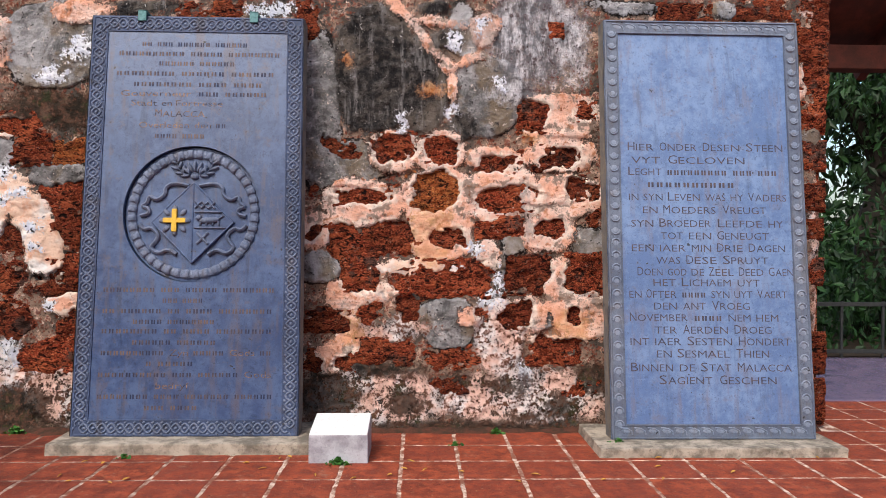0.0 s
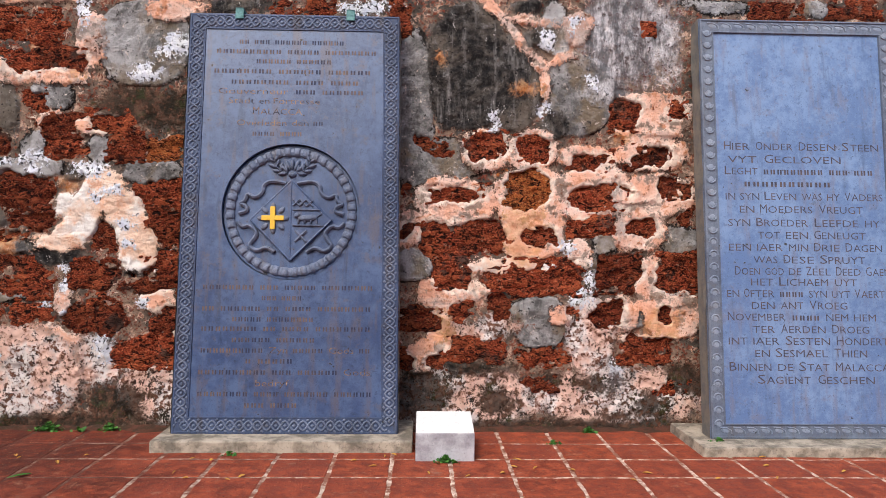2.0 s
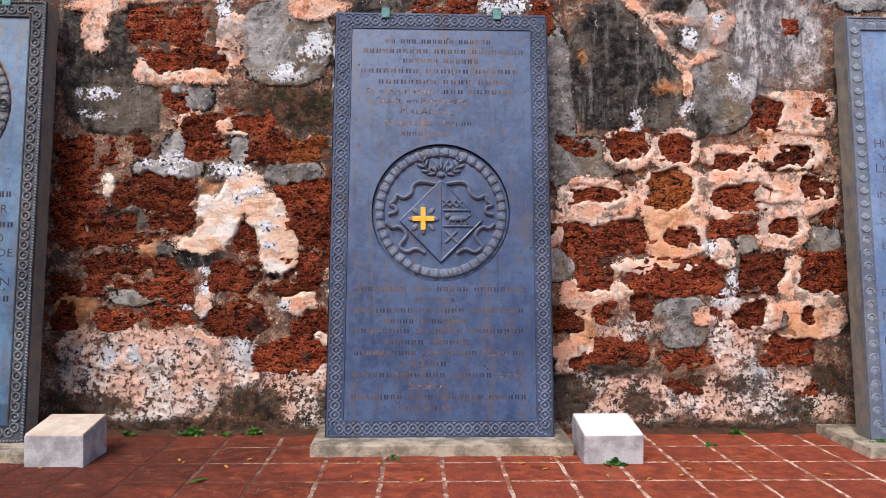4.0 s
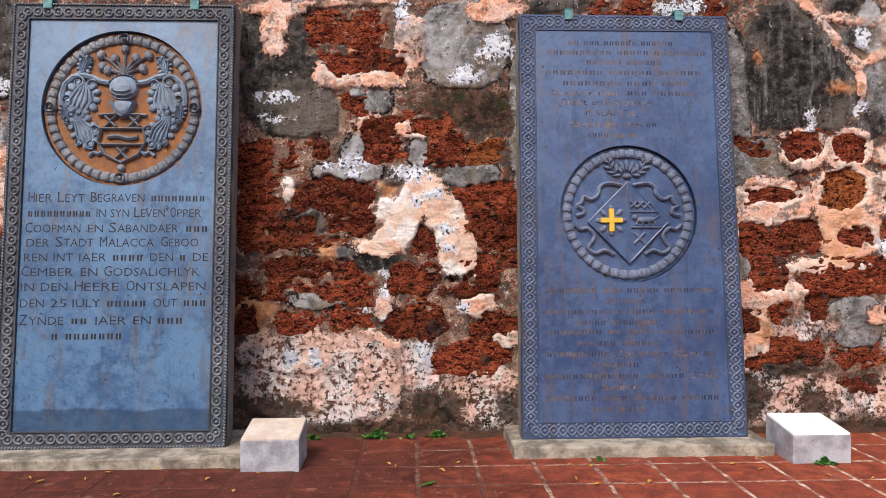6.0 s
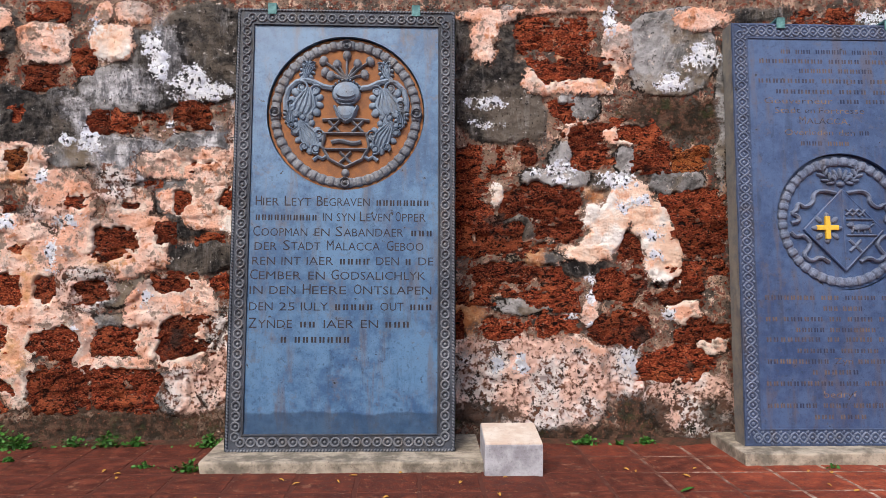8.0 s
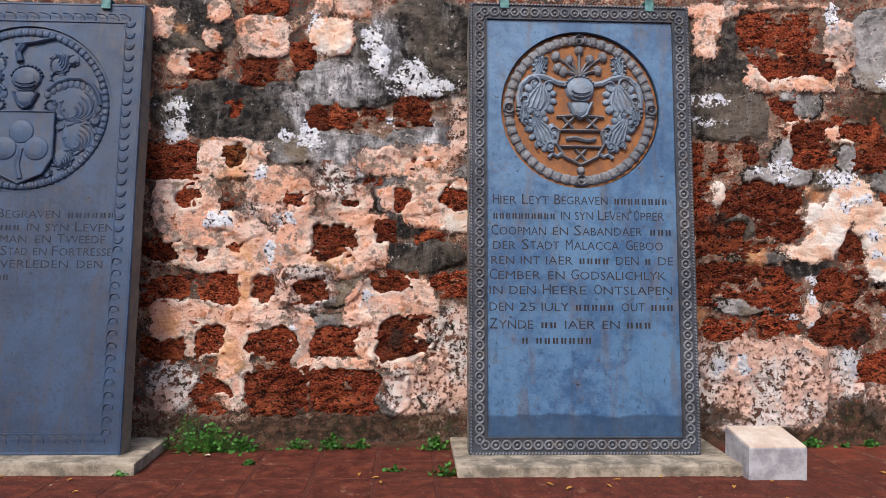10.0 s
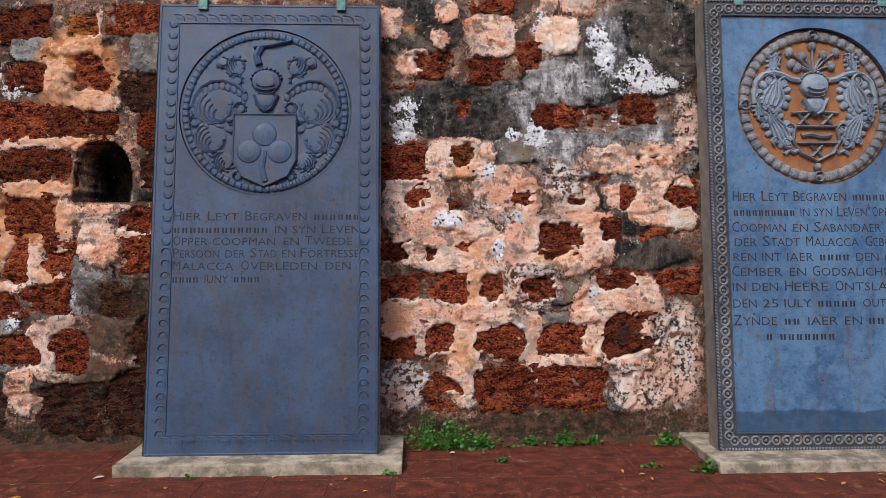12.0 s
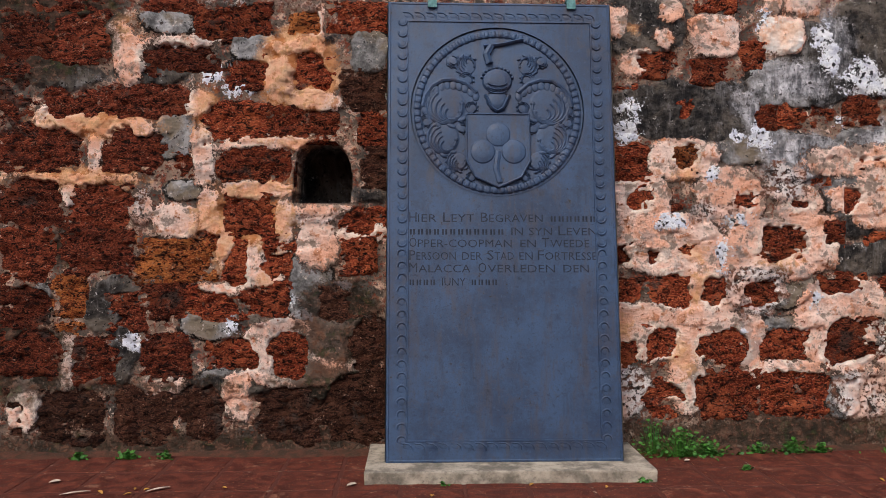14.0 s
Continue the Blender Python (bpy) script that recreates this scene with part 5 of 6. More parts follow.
def rinceaux(stone, mu, mv, r, sign, carved, base=0.016, h=0.015):
    """Flat scrolling foliage on one side of the helmet: coiled strands edged with small lobes."""
    at, turned = sides(mu, mv, r, sign)
    bm = bmesh.new()
    crest = [(0.24, 0.22), (0.36, 0.33), (0.50, 0.38), (0.64, 0.37), (0.76, 0.30), (0.84, 0.18), (0.87, 0.05)]
    tube(bm, [at(k, j) for k, j in crest], r * 0.030, h, base)
    for (k, j), (k1, j1) in zip(crest, crest[1:]):
        for t in (0.25, 0.75):
            lump(bm, *at(k + (k1 - k) * t - 0.02, j + (j1 - j) * t - 0.07), r * 0.044, r * 0.062, h * 0.5, 0, base, 10)
    part("mantling", bm, carved, stone, "carved scalloped crest of the mantling")
    for k, j, size, a, way in ((0.60, 0.06, 0.25, 60, -1), (0.63, -0.33, 0.20, 75, -1), (0.47, -0.60, 0.125, 60, -1), (0.36, 0.55, 0.125, -60, 1), (0.30, 0.04, 0.075, 0, 1), (0.31, -0.78, 0.06, 90, -1), (0.52, 0.60, 0.08, -20, -1), (0.82, -0.12, 0.08, 100, -1), (0.41, -0.20, 0.07, 60, 1), (0.36, 0.38, 0.09, 30, 1)):
        bm = bmesh.new()
        strands = 5 if size > 0.1 else 3
        lump(bm, *at(k, j), r * size * 0.98, r * size * 0.98, h * 0.42, 0, base, 20)
        for strand in range(strands):
            rad = size * (1.0 - 0.17 * strand)
            ck, cj = k + 0.12 * size * strand * math.cos(radians(a + 180)), j + 0.12 * size * strand * math.sin(radians(a + 180))
            span = 250 - 26 * strand
            run = [(ck + rad * (1 - 0.25 * t) * math.cos(radians(a + way * span * t)), cj + rad * (1 - 0.25 * t) * math.sin(radians(a + way * span * t))) for t in [i / 12 for i in range(13)]]
            tube(bm, [at(*p) for p in run], r * size * 0.085, h * (0.62 + 0.06 * strand), base)
            lump(bm, *at(*run[-1]), r * size * 0.14, r * size * 0.12, h * 0.75, 0, base, 9)
        for i in range(6):
            b = radians(a + way * (20 + 36 * i))
            lump(bm, *at(k + size * 0.98 * math.cos(b), j + size * 0.98 * math.sin(b)), r * size * 0.26, r * size * 0.13, h * 0.6, turned(b + way * 1.0), base, 10)
        part("mantling", bm, carved, stone, "carved foliage scroll")


def helmet(stone, u, v, s, carved, base=0.034, deep=1.0):
    bm = bmesh.new()
    lump(bm, u, v, s, s * 0.85, 0.05 * deep, 0, base, 20)
    for k in range(3):
        tube(bm, arc(u, v - s * (0.10 + 0.22 * k), s * 0.62, 200, 340, 10, 0.45), s * 0.05, 0.012 * deep, base - (0.042 - 0.008 * k) * deep)
    for k in range(11):
        a = radians(15 + 15 * k)
        lump(bm, u + s * 0.98 * math.cos(a), v + s * 0.85 * math.sin(a), s * 0.11, s * 0.11, 0.034 * deep, 0, base, 7)
    lump(bm, u, v - s * 1.25, s * 0.75, s * 0.62, 0.034 * deep, 0, base, 16)
    for sign in (-1, 1):
        tube(bm, [(u + sign * s * 0.75, v - s * 0.9), (u + sign * s * 0.35, v - s * 1.75), (u, v - s * 1.95)], s * 0.12, 0.042 * deep, base)
    part("helmet", bm, carved, stone, "carved barred helmet")


def cross_bars(bm, u, v, s, w, h, base):
    for sign in (-1, 1):
        tube(bm, [(u - s, v - sign * s), (u + s, v + sign * s)], w, h, base)


def stone_a():
    stone, half, up, tall = tablet(1.166, 2.325, 4.515, 4.797, 0.05, 2.467, 0.086, GRANITE_A, CARVED_A, "pale blue granite gravestone with a long incised inscription")
    scale_border(stone, half, up, tall, 0.086, 0.074, CARVED_A, 0.008, 0.046, 0.023)
    lines = (("HIER ONDER DESEN STEEN", -0.45, 0.47, 252), ("VYT GECLOVEN", -0.43, 0.25, 275), ("LEGHT _________ ___ ___", -0.45, 0.43, 296), ("__________", -0.34, 0.18, 318),
             ("IN SYN LEVEN WAS HY VADERS", -0.45, 0.48, 341), ("EN MOEDERS VREUGT", -0.37, 0.36, 364), ("SYN BROEDER LEEFDE HY", -0.44, 0.45, 388), ("TOT EEN GENEUGT", -0.27, 0.37, 410),
             ("EEN IAER MIN DRIE DAGEN", -0.44, 0.46, 432), ("WAS DESE SPRUYT", -0.30, 0.36, 454), ("DOEN GOD DE ZEEL DEED GAEN", -0.41, 0.50, 475), ("HET LICHAEM UYT", -0.32, 0.30, 494),
             ("EN OFTER ____ SYN UYT VAERT", -0.46, 0.46, 515), ("DEN ANT VROEG", -0.32, 0.24, 536), ("NOVEMBER ____ NEM HEM", -0.46, 0.40, 557), ("TER AERDEN DROEG", -0.32, 0.36, 579),
             ("INT IAER SESTEN HONDERT", -0.46, 0.47, 600), ("EN SESMAEL THIEN", -0.31, 0.34, 622), ("BINNEN DE STAT MALACCA", -0.46, 0.47, 647), ("SAGIENT GESCHEN", -0.30, 0.38, 670))
    for text, u0, u1, y in lines:
        p = (777 - y) / 743
        v = (tall - 0.022) * p * 4.1 / (4.38 * (1 - p) + 4.1 * p)
        inscription(stone, text, u0, u1, v - 0.022, 0.042, INK_PALE, 0.0062)
    return stone


def stone_b():
    stone, half, up, tall = tablet(-1.826, -0.578, 4.555, 4.802, 0.06, 2.447, 0.096, GRANITE_B, CARVED_B, "dark blue granite gravestone with lozenge arms and yellow cross", (0.0, 1.245, 0.39), taper=0.018, proud=0.5)
    weave_border(stone, half, up, tall, 0.096, 0.050, CARVED_B, 0.007)
    mu, mv, r = 0.0, 1.245, 0.385
    medallion_ring(stone, mu, mv, r, 0.062, 40, CARVED_B, GRANITE_B, False)
    base = 0.034
    bm = bmesh.new()
    mw = mv - 0.032
    lz = [(mu, mv + 0.18), (mu + 0.228, mw - 0.016), (mu, mv - 0.278), (mu - 0.228, mw - 0.016)]
    plate = [bm.verts.new((u, base - 0.018, v)) for u, v in lz]
    foot = [bm.verts.new((mu + (u - mu) * 1.03, base + 0.002, mv + (v - mv) * 1.03)) for u, v in lz]
    bm.faces.new(plate[::-1])
    for i in range(4):
        bm.faces.new((plate[i], plate[(i + 1) % 4], foot[(i + 1) % 4], foot[i]))
    for i in range(4):
        tube(bm, [lz[i], lz[(i + 1) % 4]], 0.006, 0.005, base - 0.016)
    tube(bm, [lz[0], lz[2]], 0.005, 0.005, base - 0.017)
    part("shield", bm, GRANITE_B, stone, "carved lozenge shield")
    bm = bmesh.new()
    for v in (0.042, -0.048):
        tube(bm, [(mu + 0.012, mw + v), (mu + (0.165 if v > 0 else 0.185), mw + v)], 0.006, 0.012, base - 0.018)
    lump(bm, mu + 0.095, mw - 0.004, 0.062, 0.020, 0.020, 0.05, base - 0.018, 14)
    lump(bm, mu + 0.035, mw + 0.010, 0.020, 0.017, 0.020, 0.4, base - 0.018, 10)
    for k in range(4):
        tube(bm, [(mu + 0.05 + 0.032 * k, mw - 0.010), (mu + 0.042 + 0.036 * k, mw - 0.034)], 0.006, 0.014, base - 0.018)
    tube(bm, [(mu + 0.15, mw + 0.004), (mu + 0.175, mw + 0.02), (mu + 0.165, mw + 0.03)], 0.005, 0.012, base - 0.018)
    for u in (0.03, 0.068, 0.106):
        cross_bars(bm, mu + u, mw + 0.083 - 0.1 * max(0, u - 0.07), 0.018, 0.006, 0.013, base - 0.018)
    cross_bars(bm, mu + 0.058, mw - 0.108, 0.032, 0.009, 0.014, base - 0.018)
    part("charge", bm, CARVED_B, stone, "carved heraldic figures")
    bm = bmesh.new()
    for a in range(8):
        d = radians(45 * a)
        lump(bm, mu - 0.10 + 0.066 * math.cos(d), mw - 0.008 + 0.066 * math.sin(d), 0.026, 0.016, 0.015, d, base - 0.018, 8)
    part("charge", bm, CARVED_B, stone, "carved flory cross")
    bm = bmesh.new()
    box(bm, mu - 0.114, base - 0.037, mw - 0.072, mu - 0.086, base - 0.018, mw + 0.058, 0.003)
    box(bm, mu - 0.163, base - 0.035, mw - 0.021, mu - 0.037, base - 0.019, mw + 0.007, 0.003)
    part("cross", bm, GILT, stone, "bright yellow painted cross")
    for sign in (-1, 1):
        bm = bmesh.new()
        stem = [(mu + sign * u, mv + v) for u, v in ((0.03, 0.222), (0.062, 0.232), (0.088, 0.256), (0.10, 0.288))]
        tube(bm, stem, 0.005, 0.018, base)
        for k, (u, v) in enumerate(stem):
            for side in (-1, 1):
                d = math.pi / 2 - sign * (0.9 - 0.2 * k) + side * 0.75
                lump(bm, u + 0.026 * math.cos(d), v + 0.028 * math.sin(d), 0.028, 0.011, 0.022, d, base, 8)
        part("crest", bm, CARVED_B, stone, "carved laurel spray")
    bm = bmesh.new()
    for k in range(5):
        d = radians(90 + (k - 2) * 26)
        lump(bm, mu + 0.062 * math.cos(d), mv + 0.215 + 0.062 * math.sin(d), 0.036, 0.012, 0.022, d, base, 10)
    lump(bm, mu, mv + 0.215, 0.026, 0.018, 0.024, 0, base, 10)
    part("crest", bm, CARVED_B, stone, "carved fan of leaves")
    for sign in (-1, 1):
        for top in (1, -1):
            bm = bmesh.new()
            run = ((0.03, 0.163), (0.12, 0.18), (0.165, 0.15), (0.16, 0.112), (0.21, 0.075), (0.254, 0.106), (0.26, 0.062), (0.297, 0.044), (0.254, 0.031), (0.248, 0.0), (0.297, -0.012)) if top > 0 else (
                (0.303, -0.062), (0.272, -0.094), (0.235, -0.075), (0.19, -0.119), (0.204, -0.156), (0.24, -0.194), (0.19, -0.231), (0.14, -0.20), (0.09, -0.231))
            pts = list(run)
            for _ in range(2):
                pts = [pts[0]] + [(p[0] * (1 - t) + q[0] * t, p[1] * (1 - t) + q[1] * t) for p, q in zip(pts, pts[1:]) for t in (0.25, 0.75)] + [pts[-1]]
            tube(bm, [(mu + sign * u, mv + v) for u, v in pts], 0.013, 0.024, base)
            part("ribbon", bm, CARVED_B, stone, "carved curling ribbon")
    upper = (("__ ___ ______ ______", -0.32, 0.29, 69), ("__________ _____ ________", -0.45, 0.48, 86), ("______ ______", -0.22, 0.22, 103), ("________ ______ ______", -0.46, 0.45, 121), ("________ ____ ____", -0.36, 0.38, 140),
             ("Gouverneur ___ ______", -0.43, 0.41, 157), ("Stadt en Fortresse", -0.37, 0.16, 174), ("MALACCA", -0.23, 0.06, 193), ("Overleden den __", -0.32, 0.18, 213), ("____ ____", -0.23, 0.06, 232))
    lower = (("________ ___ _____ ________", -0.48, 0.48, 506), ("___ ____", -0.15, 0.08, 525), ("__ ______ __ ____ ________", -0.48, 0.47, 544), ("_____ ________", -0.31, 0.15, 563), ("________ __ ____ ________", -0.48, 0.47, 580), ("______ ______", -0.31, 0.16, 600),
             ("__________ Zyn _____ Gods __", -0.48, 0.47, 619), ("_ _____", -0.23, 0.04, 638), ("__________ ___ ______ Gods", -0.49, 0.47, 658), ("bedryf", -0.17, 0.02, 678), ("________ ____ _______ ______", -0.49, 0.48, 697), ("___ ____", -0.23, 0.07, 717))
    for text, u0, u1, y in upper + lower:
        p = (770 - y) / 743
        v = (tall - 0.022) * p * 4.13 / (4.37 * (1 - p) + 4.13 * p)
        inscription(stone, text, u0, u1, v - 0.018, 0.036, INK_B, 0.0062)
    clip(stone, -0.32, tall), clip(stone, 0.32, tall)
    return stone


def stone_c():
    stone, half, up, tall = tablet(-4.620, -3.410, 4.510, 4.752, 0.052, 2.465, 0.095, GRANITE_C, CARVED_C, "bright blue granite gravestone with an ochre medallion of arms and inscription", (0.0, 1.838, 0.435))
    chain_border(stone, half, up, tall, 0.095, 0.054, CARVED_C, 0.009, 0.053, 0.022)
    mu, mv, r = 0.0, 1.838, 0.43
    medallion_ring(stone, mu, mv, r, 0.062, 48, CARVED_C, ORANGE_GROUND)
    base = 0.034
    for sign in (-1, 1):
        mantling(stone, mu, mv + 0.02, r * 0.98, sign, ARMS_C)
    helmet(stone, mu, mv + 0.115, 0.085, ARMS_C)
    bm = bmesh.new()
    for u, v in ((-0.13, 0.30), (0.0, 0.335), (0.13, 0.30), (-0.055, 0.28), (0.06, 0.285), (-0.09, 0.215), (0.10, 0.225), (-0.12, 0.235)):
        lump(bm, mu + u, mv + v, 0.026, 0.032, 0.030, u * 3, base, 10)
        tube(bm, [(mu, mv + 0.19), (mu + u * 0.5, mv + 0.19 + (v - 0.19) * 0.6), (mu + u, mv + v)], 0.008, 0.02, base)
    part("crest", bm, CARVED_C, stone, "carved fruiting branch")
    bm = bmesh.new()
    tube(bm, [(mu - 0.115, mv - 0.115), (mu - 0.13, mv - 0.19), (mu - 0.09, mv - 0.26), (mu, mv - 0.305), (mu + 0.09, mv - 0.26), (mu + 0.13, mv - 0.19), (mu + 0.115, mv - 0.115)], 0.010, 0.026, base)
    for v in (-0.115, -0.205):
        tube(bm, [(mu - 0.12, mv + v), (mu + 0.12, mv + v)], 0.009, 0.024, base)
    tube(bm, [(mu - 0.13, mv - 0.04), (mu, mv - 0.03), (mu + 0.13, mv - 0.04)], 0.010, 0.024, base)
    part("shield", bm, CARVED_C, stone, "carved openwork shield")
    bm = bmesh.new()
    for u, v in ((-0.065, -0.075), (0.065, -0.075), (0.0, -0.25)):
        cross_bars(bm, mu + u, mv + v, 0.030, 0.009, 0.024, base)
    tube(bm, wave((mu - 0.08, mv - 0.165), (mu + 0.085, mv - 0.16), 0.008, 1.0, 12), 0.014, 0.022, base)
    lump(bm, mu, mv - 0.335, 0.024, 0.024, 0.03, 0, base, 10)
    part("charge", bm, CARVED_C, stone, "carved saltires and running beast")
    lines = (("HIER LEYT BEGRAVEN ________", -0.48, 0.47, 349), ("__________ IN SYN LEVEN OPPER", -0.48, 0.45, 376), ("COOPMAN EN SABANDAER ___", -0.49, 0.49, 403), ("DER STADT MALACCA GEBOO", -0.48, 0.44, 428),
             ("REN INT IAER ____ DEN _ DE", -0.49, 0.49, 454), ("CEMBER EN GODSALICHLYK", -0.50, 0.46, 480), ("IN DEN HEERE ONTSLAPEN", -0.50, 0.49, 506), ("DEN 25 IULY _____ OUT ___", -0.50, 0.49, 535),
             ("ZYNDE __ IAER EN ___", -0.50, 0.37, 566), ("_ _______", -0.33, 0.05, 593))
    for text, u0, u1, y in lines:
        p = (795 - y) / 780
        v = (tall - 0.022) * p * 3.96 / (4.2 * (1 - p) + 3.96 * p)
        inscription(stone, text, u0, u1, v - 0.026, 0.046, INK_A, 0.0062)
    clip(stone, -0.415, tall), clip(stone, 0.385, tall)
    return stone


def stone_d():
    stone, half, up, tall = tablet(-7.578, -6.388, 4.520, 4.832, 0.056, 2.438, 0.112, GRANITE_D, GRANITE_D, "dark slate-blue granite gravestone carved with helmet and trefoil shield", (-0.016, 1.806, 0.46), deep_at=0.018, proud=0.45)
    scale_border(stone, half, up, tall, 0.112, 0.062, GRANITE_D, 0.006, 0.078, 0.023, 0.004)
    mu, mv, r = -0.016, 1.806, 0.455
    medallion_ring(stone, mu, mv, r, 0.045, 72, GRANITE_D, GRANITE_D, False, 0.016, 0.015)
    base = 0.016
    for sign in (-1, 1):
        rinceaux(stone, mu, mv, r, sign, GRANITE_D)
    helmet(stone, mu, mv + 0.165, 0.085, GRANITE_D, 0.016, 0.5)
    bm = bmesh.new()
    outline = [(mu - 0.165, mv - 0.02), (mu + 0.165, mv - 0.02), (mu + 0.165, mv - 0.27), (mu + 0.12, mv - 0.355), (mu, mv - 0.41), (mu - 0.12, mv - 0.355), (mu - 0.165, mv - 0.27)]
    plate = [bm.verts.new((u, base - 0.016, v)) for u, v in outline]
    foot = [bm.verts.new((u, base + 0.002, v)) for u, v in outline]
    bm.faces.new(plate[::-1])
    for i in range(7):
        bm.faces.new((plate[i], plate[(i + 1) % 7], foot[(i + 1) % 7], foot[i]))
    tube(bm, outline, 0.007, 0.008, base - 0.014, True)
    part("shield", bm, GRANITE_D, stone, "carved heraldic shield")
    bm = bmesh.new()
    for u, v in ((0.0, -0.130), (-0.082, -0.222), (0.082, -0.222)):
        lump(bm, mu + u, mv + v, 0.070, 0.070, 0.013, 0, base - 0.014, 24)
    tube(bm, [(mu, mv - 0.22), (mu - 0.012, mv - 0.31), (mu + 0.008, mv - 0.385)], 0.018, 0.013, base - 0.014)
    part("charge", bm, GRANITE_D, stone, "carved trefoil leaf")
    bm = bmesh.new()
    tube(bm, [(mu - 0.04, mv + 0.26), (mu - 0.055, mv + 0.31), (mu - 0.03, mv + 0.36)], 0.022, 0.026, base)
    tube(bm, [(mu - 0.07, mv + 0.355), (mu + 0.02, mv + 0.365), (mu + 0.14, mv + 0.395)], 0.010, 0.022, base)
    part("crest", bm, GRANITE_D, stone, "carved sabre crest")
    lines = (("HIER LEYT BEGRAVEN ______", -0.48, 0.50, 380), ("____________ IN SYN LEVEN", -0.48, 0.50, 403), ("OPPER-COOPMAN EN TWEEDE", -0.48, 0.46, 424), ("PERSOON DER STAD EN FORTRESSE", -0.48, 0.50, 446), ("MALACCA OVERLEDEN DEN", -0.48, 0.45, 468), ("____ IUNY ____", -0.48, -0.02, 491))
    for text, u0, u1, y in lines:
        p = (808 - y) / 796
        v = (tall - 0.022) * p * 3.75 / (4.05 * (1 - p) + 3.75 * p)
        inscription(stone, text, u0, u1, v - 0.022, 0.042, INK_D, 0.0062)
    clip(stone, -0.36, tall), clip(stone, 0.385, tall)
    return stone


stone_a(), stone_b(), stone_c(), stone_d()


def plinth(x0, x1, y0, top, seed):
    """A low cast-concrete kerb that carries a gravestone, with a worn, crumbling front edge."""
    bm = bmesh.new()
    box(bm, x0, y0, -0.03, x1, WALL_Y - 0.06, top, 0.010)
    bmesh.ops.subdivide_edges(bm, edges=[e for e in bm.edges if e.calc_length() > 0.5], cuts=24, use_grid_fill=True)
    for v in bm.verts:
        k = 0.016 if v.co.z < top * 0.6 else 0.006
        v.co += Vector((noise.noise((v.co.x * 9 + seed, v.co.z * 30, 1)), noise.noise((v.co.x * 14 + seed, v.co.z * 40, 7)), 0.5 * noise.noise((v.co.x * 11 + seed, v.co.y * 9, 3)))) * k
    return tagged(part("plinth", bm, CONCRETE, None), "low worn concrete plinth carrying a leaning gravestone", "plinth", "plinths under the gravestones")


plinth(1.06, 2.41, 4.34, 0.052, 1.0), plinth(-1.89, -0.495, 4.41, 0.062, 5.0)
plinth(-4.70, -3.27, 4.315, 0.055, 9.0), plinth(-7.675, -6.265, 4.372, 0.058, 13.0)


def marker(x0, x1, y0, depth, low, high, body, face, label):
    """A small marble block with a top that slopes to the front."""
    thing = new("grave_marker")
    thing.location = ((x0 + x1) / 2, y0, 0)
    tagged(thing, label, "marker", "small markers beside the gravestones")
    w = (x1 - x0) / 2
    bm = bmesh.new()
    box(bm, -w, 0, -0.01, w, depth, low, 0.006)
    for v in bm.verts:
        if v.co.z > low * 0.5:
            v.co.z += (high - low) * v.co.y / depth
    part("block", bm, body, thing)
    bm = bmesh.new()
    box(bm, -w + 0.003, 0.003, 0.0, w - 0.003, depth - 0.004, 0.012, 0.004)
    for v in bm.verts:
        v.co.z += low - 0.004 + (high - low) * v.co.y / depth
    part("face_plate", bm, face, thing, "smooth inscribed top worn blank")
    return thing


marker(-0.478, -0.172, 4.262, 0.30, 0.145, 0.185, MARBLE, WHITE_MARBLE, "small grey marble marker with bright white sloping top")
marker(-3.276, -2.985, 4.248, 0.28, 0.155, 0.195, MARBLE, STAINED_MARBLE, "small marble marker with stained, weathered sloping top")


# ---- beyond the wall's end ----
terrace = bmesh.new()
box(terrace, WALL_END + 0.02, 5.75, -0.06, 9.0, 7.75, 0.012, 0.004)
tagged(part("terrace", terrace, TERRACE, None), "smooth purplish wet stone terrace", "terrace", kind="structure")


bed = bmesh.new()
box(bed, 1.5, 7.76, -0.06, 40.0, 60.0, 0.02)
tagged(part("garden_bed", bed, LEAF_MOULD, None), "dark leaf-covered soil under the trees", "soil", kind="structure")


def fence():
    thing = new("fence")
    thing.location = (0, 7.7, 0)
    tagged(thing, "dark iron garden fence at the terrace's edge", "fence")
    for z in (0.08, 0.55):
        bm = bmesh.new()
        box(bm, 2.0, -0.02, z - 0.02, 9.0, 0.02, z + 0.02, 0.004)
        part("rail", bm, IRON, thing)
    x = 2.2
    while x < 8.8:
        bm = bmesh.new()
        box(bm, x - 0.012, -0.012, 0.0, x + 0.012, 0.012, 0.58, 0.003)
        part("post", bm, IRON, thing)
        x += 0.42
    return thing


def leaves(bm, rnd, centre, spread, count, size):
    for _ in range(count):
        p = Vector([rnd.gauss(0, 1) * s for s in spread]) + Vector(centre)
        a = Euler((rnd.uniform(0, 6.3), rnd.uniform(0, 6.3), rnd.uniform(0, 6.3))).to_matrix()
        s = size * rnd.uniform(0.6, 1.4)
        pts = [a @ Vector(q) * s + p for q in ((-1, 0, 0), (0, -0.42, 0.08), (1, 0, -0.1), (0, 0.42, 0.08))]
        bm.faces.new([bm.verts.new(q) for q in pts])


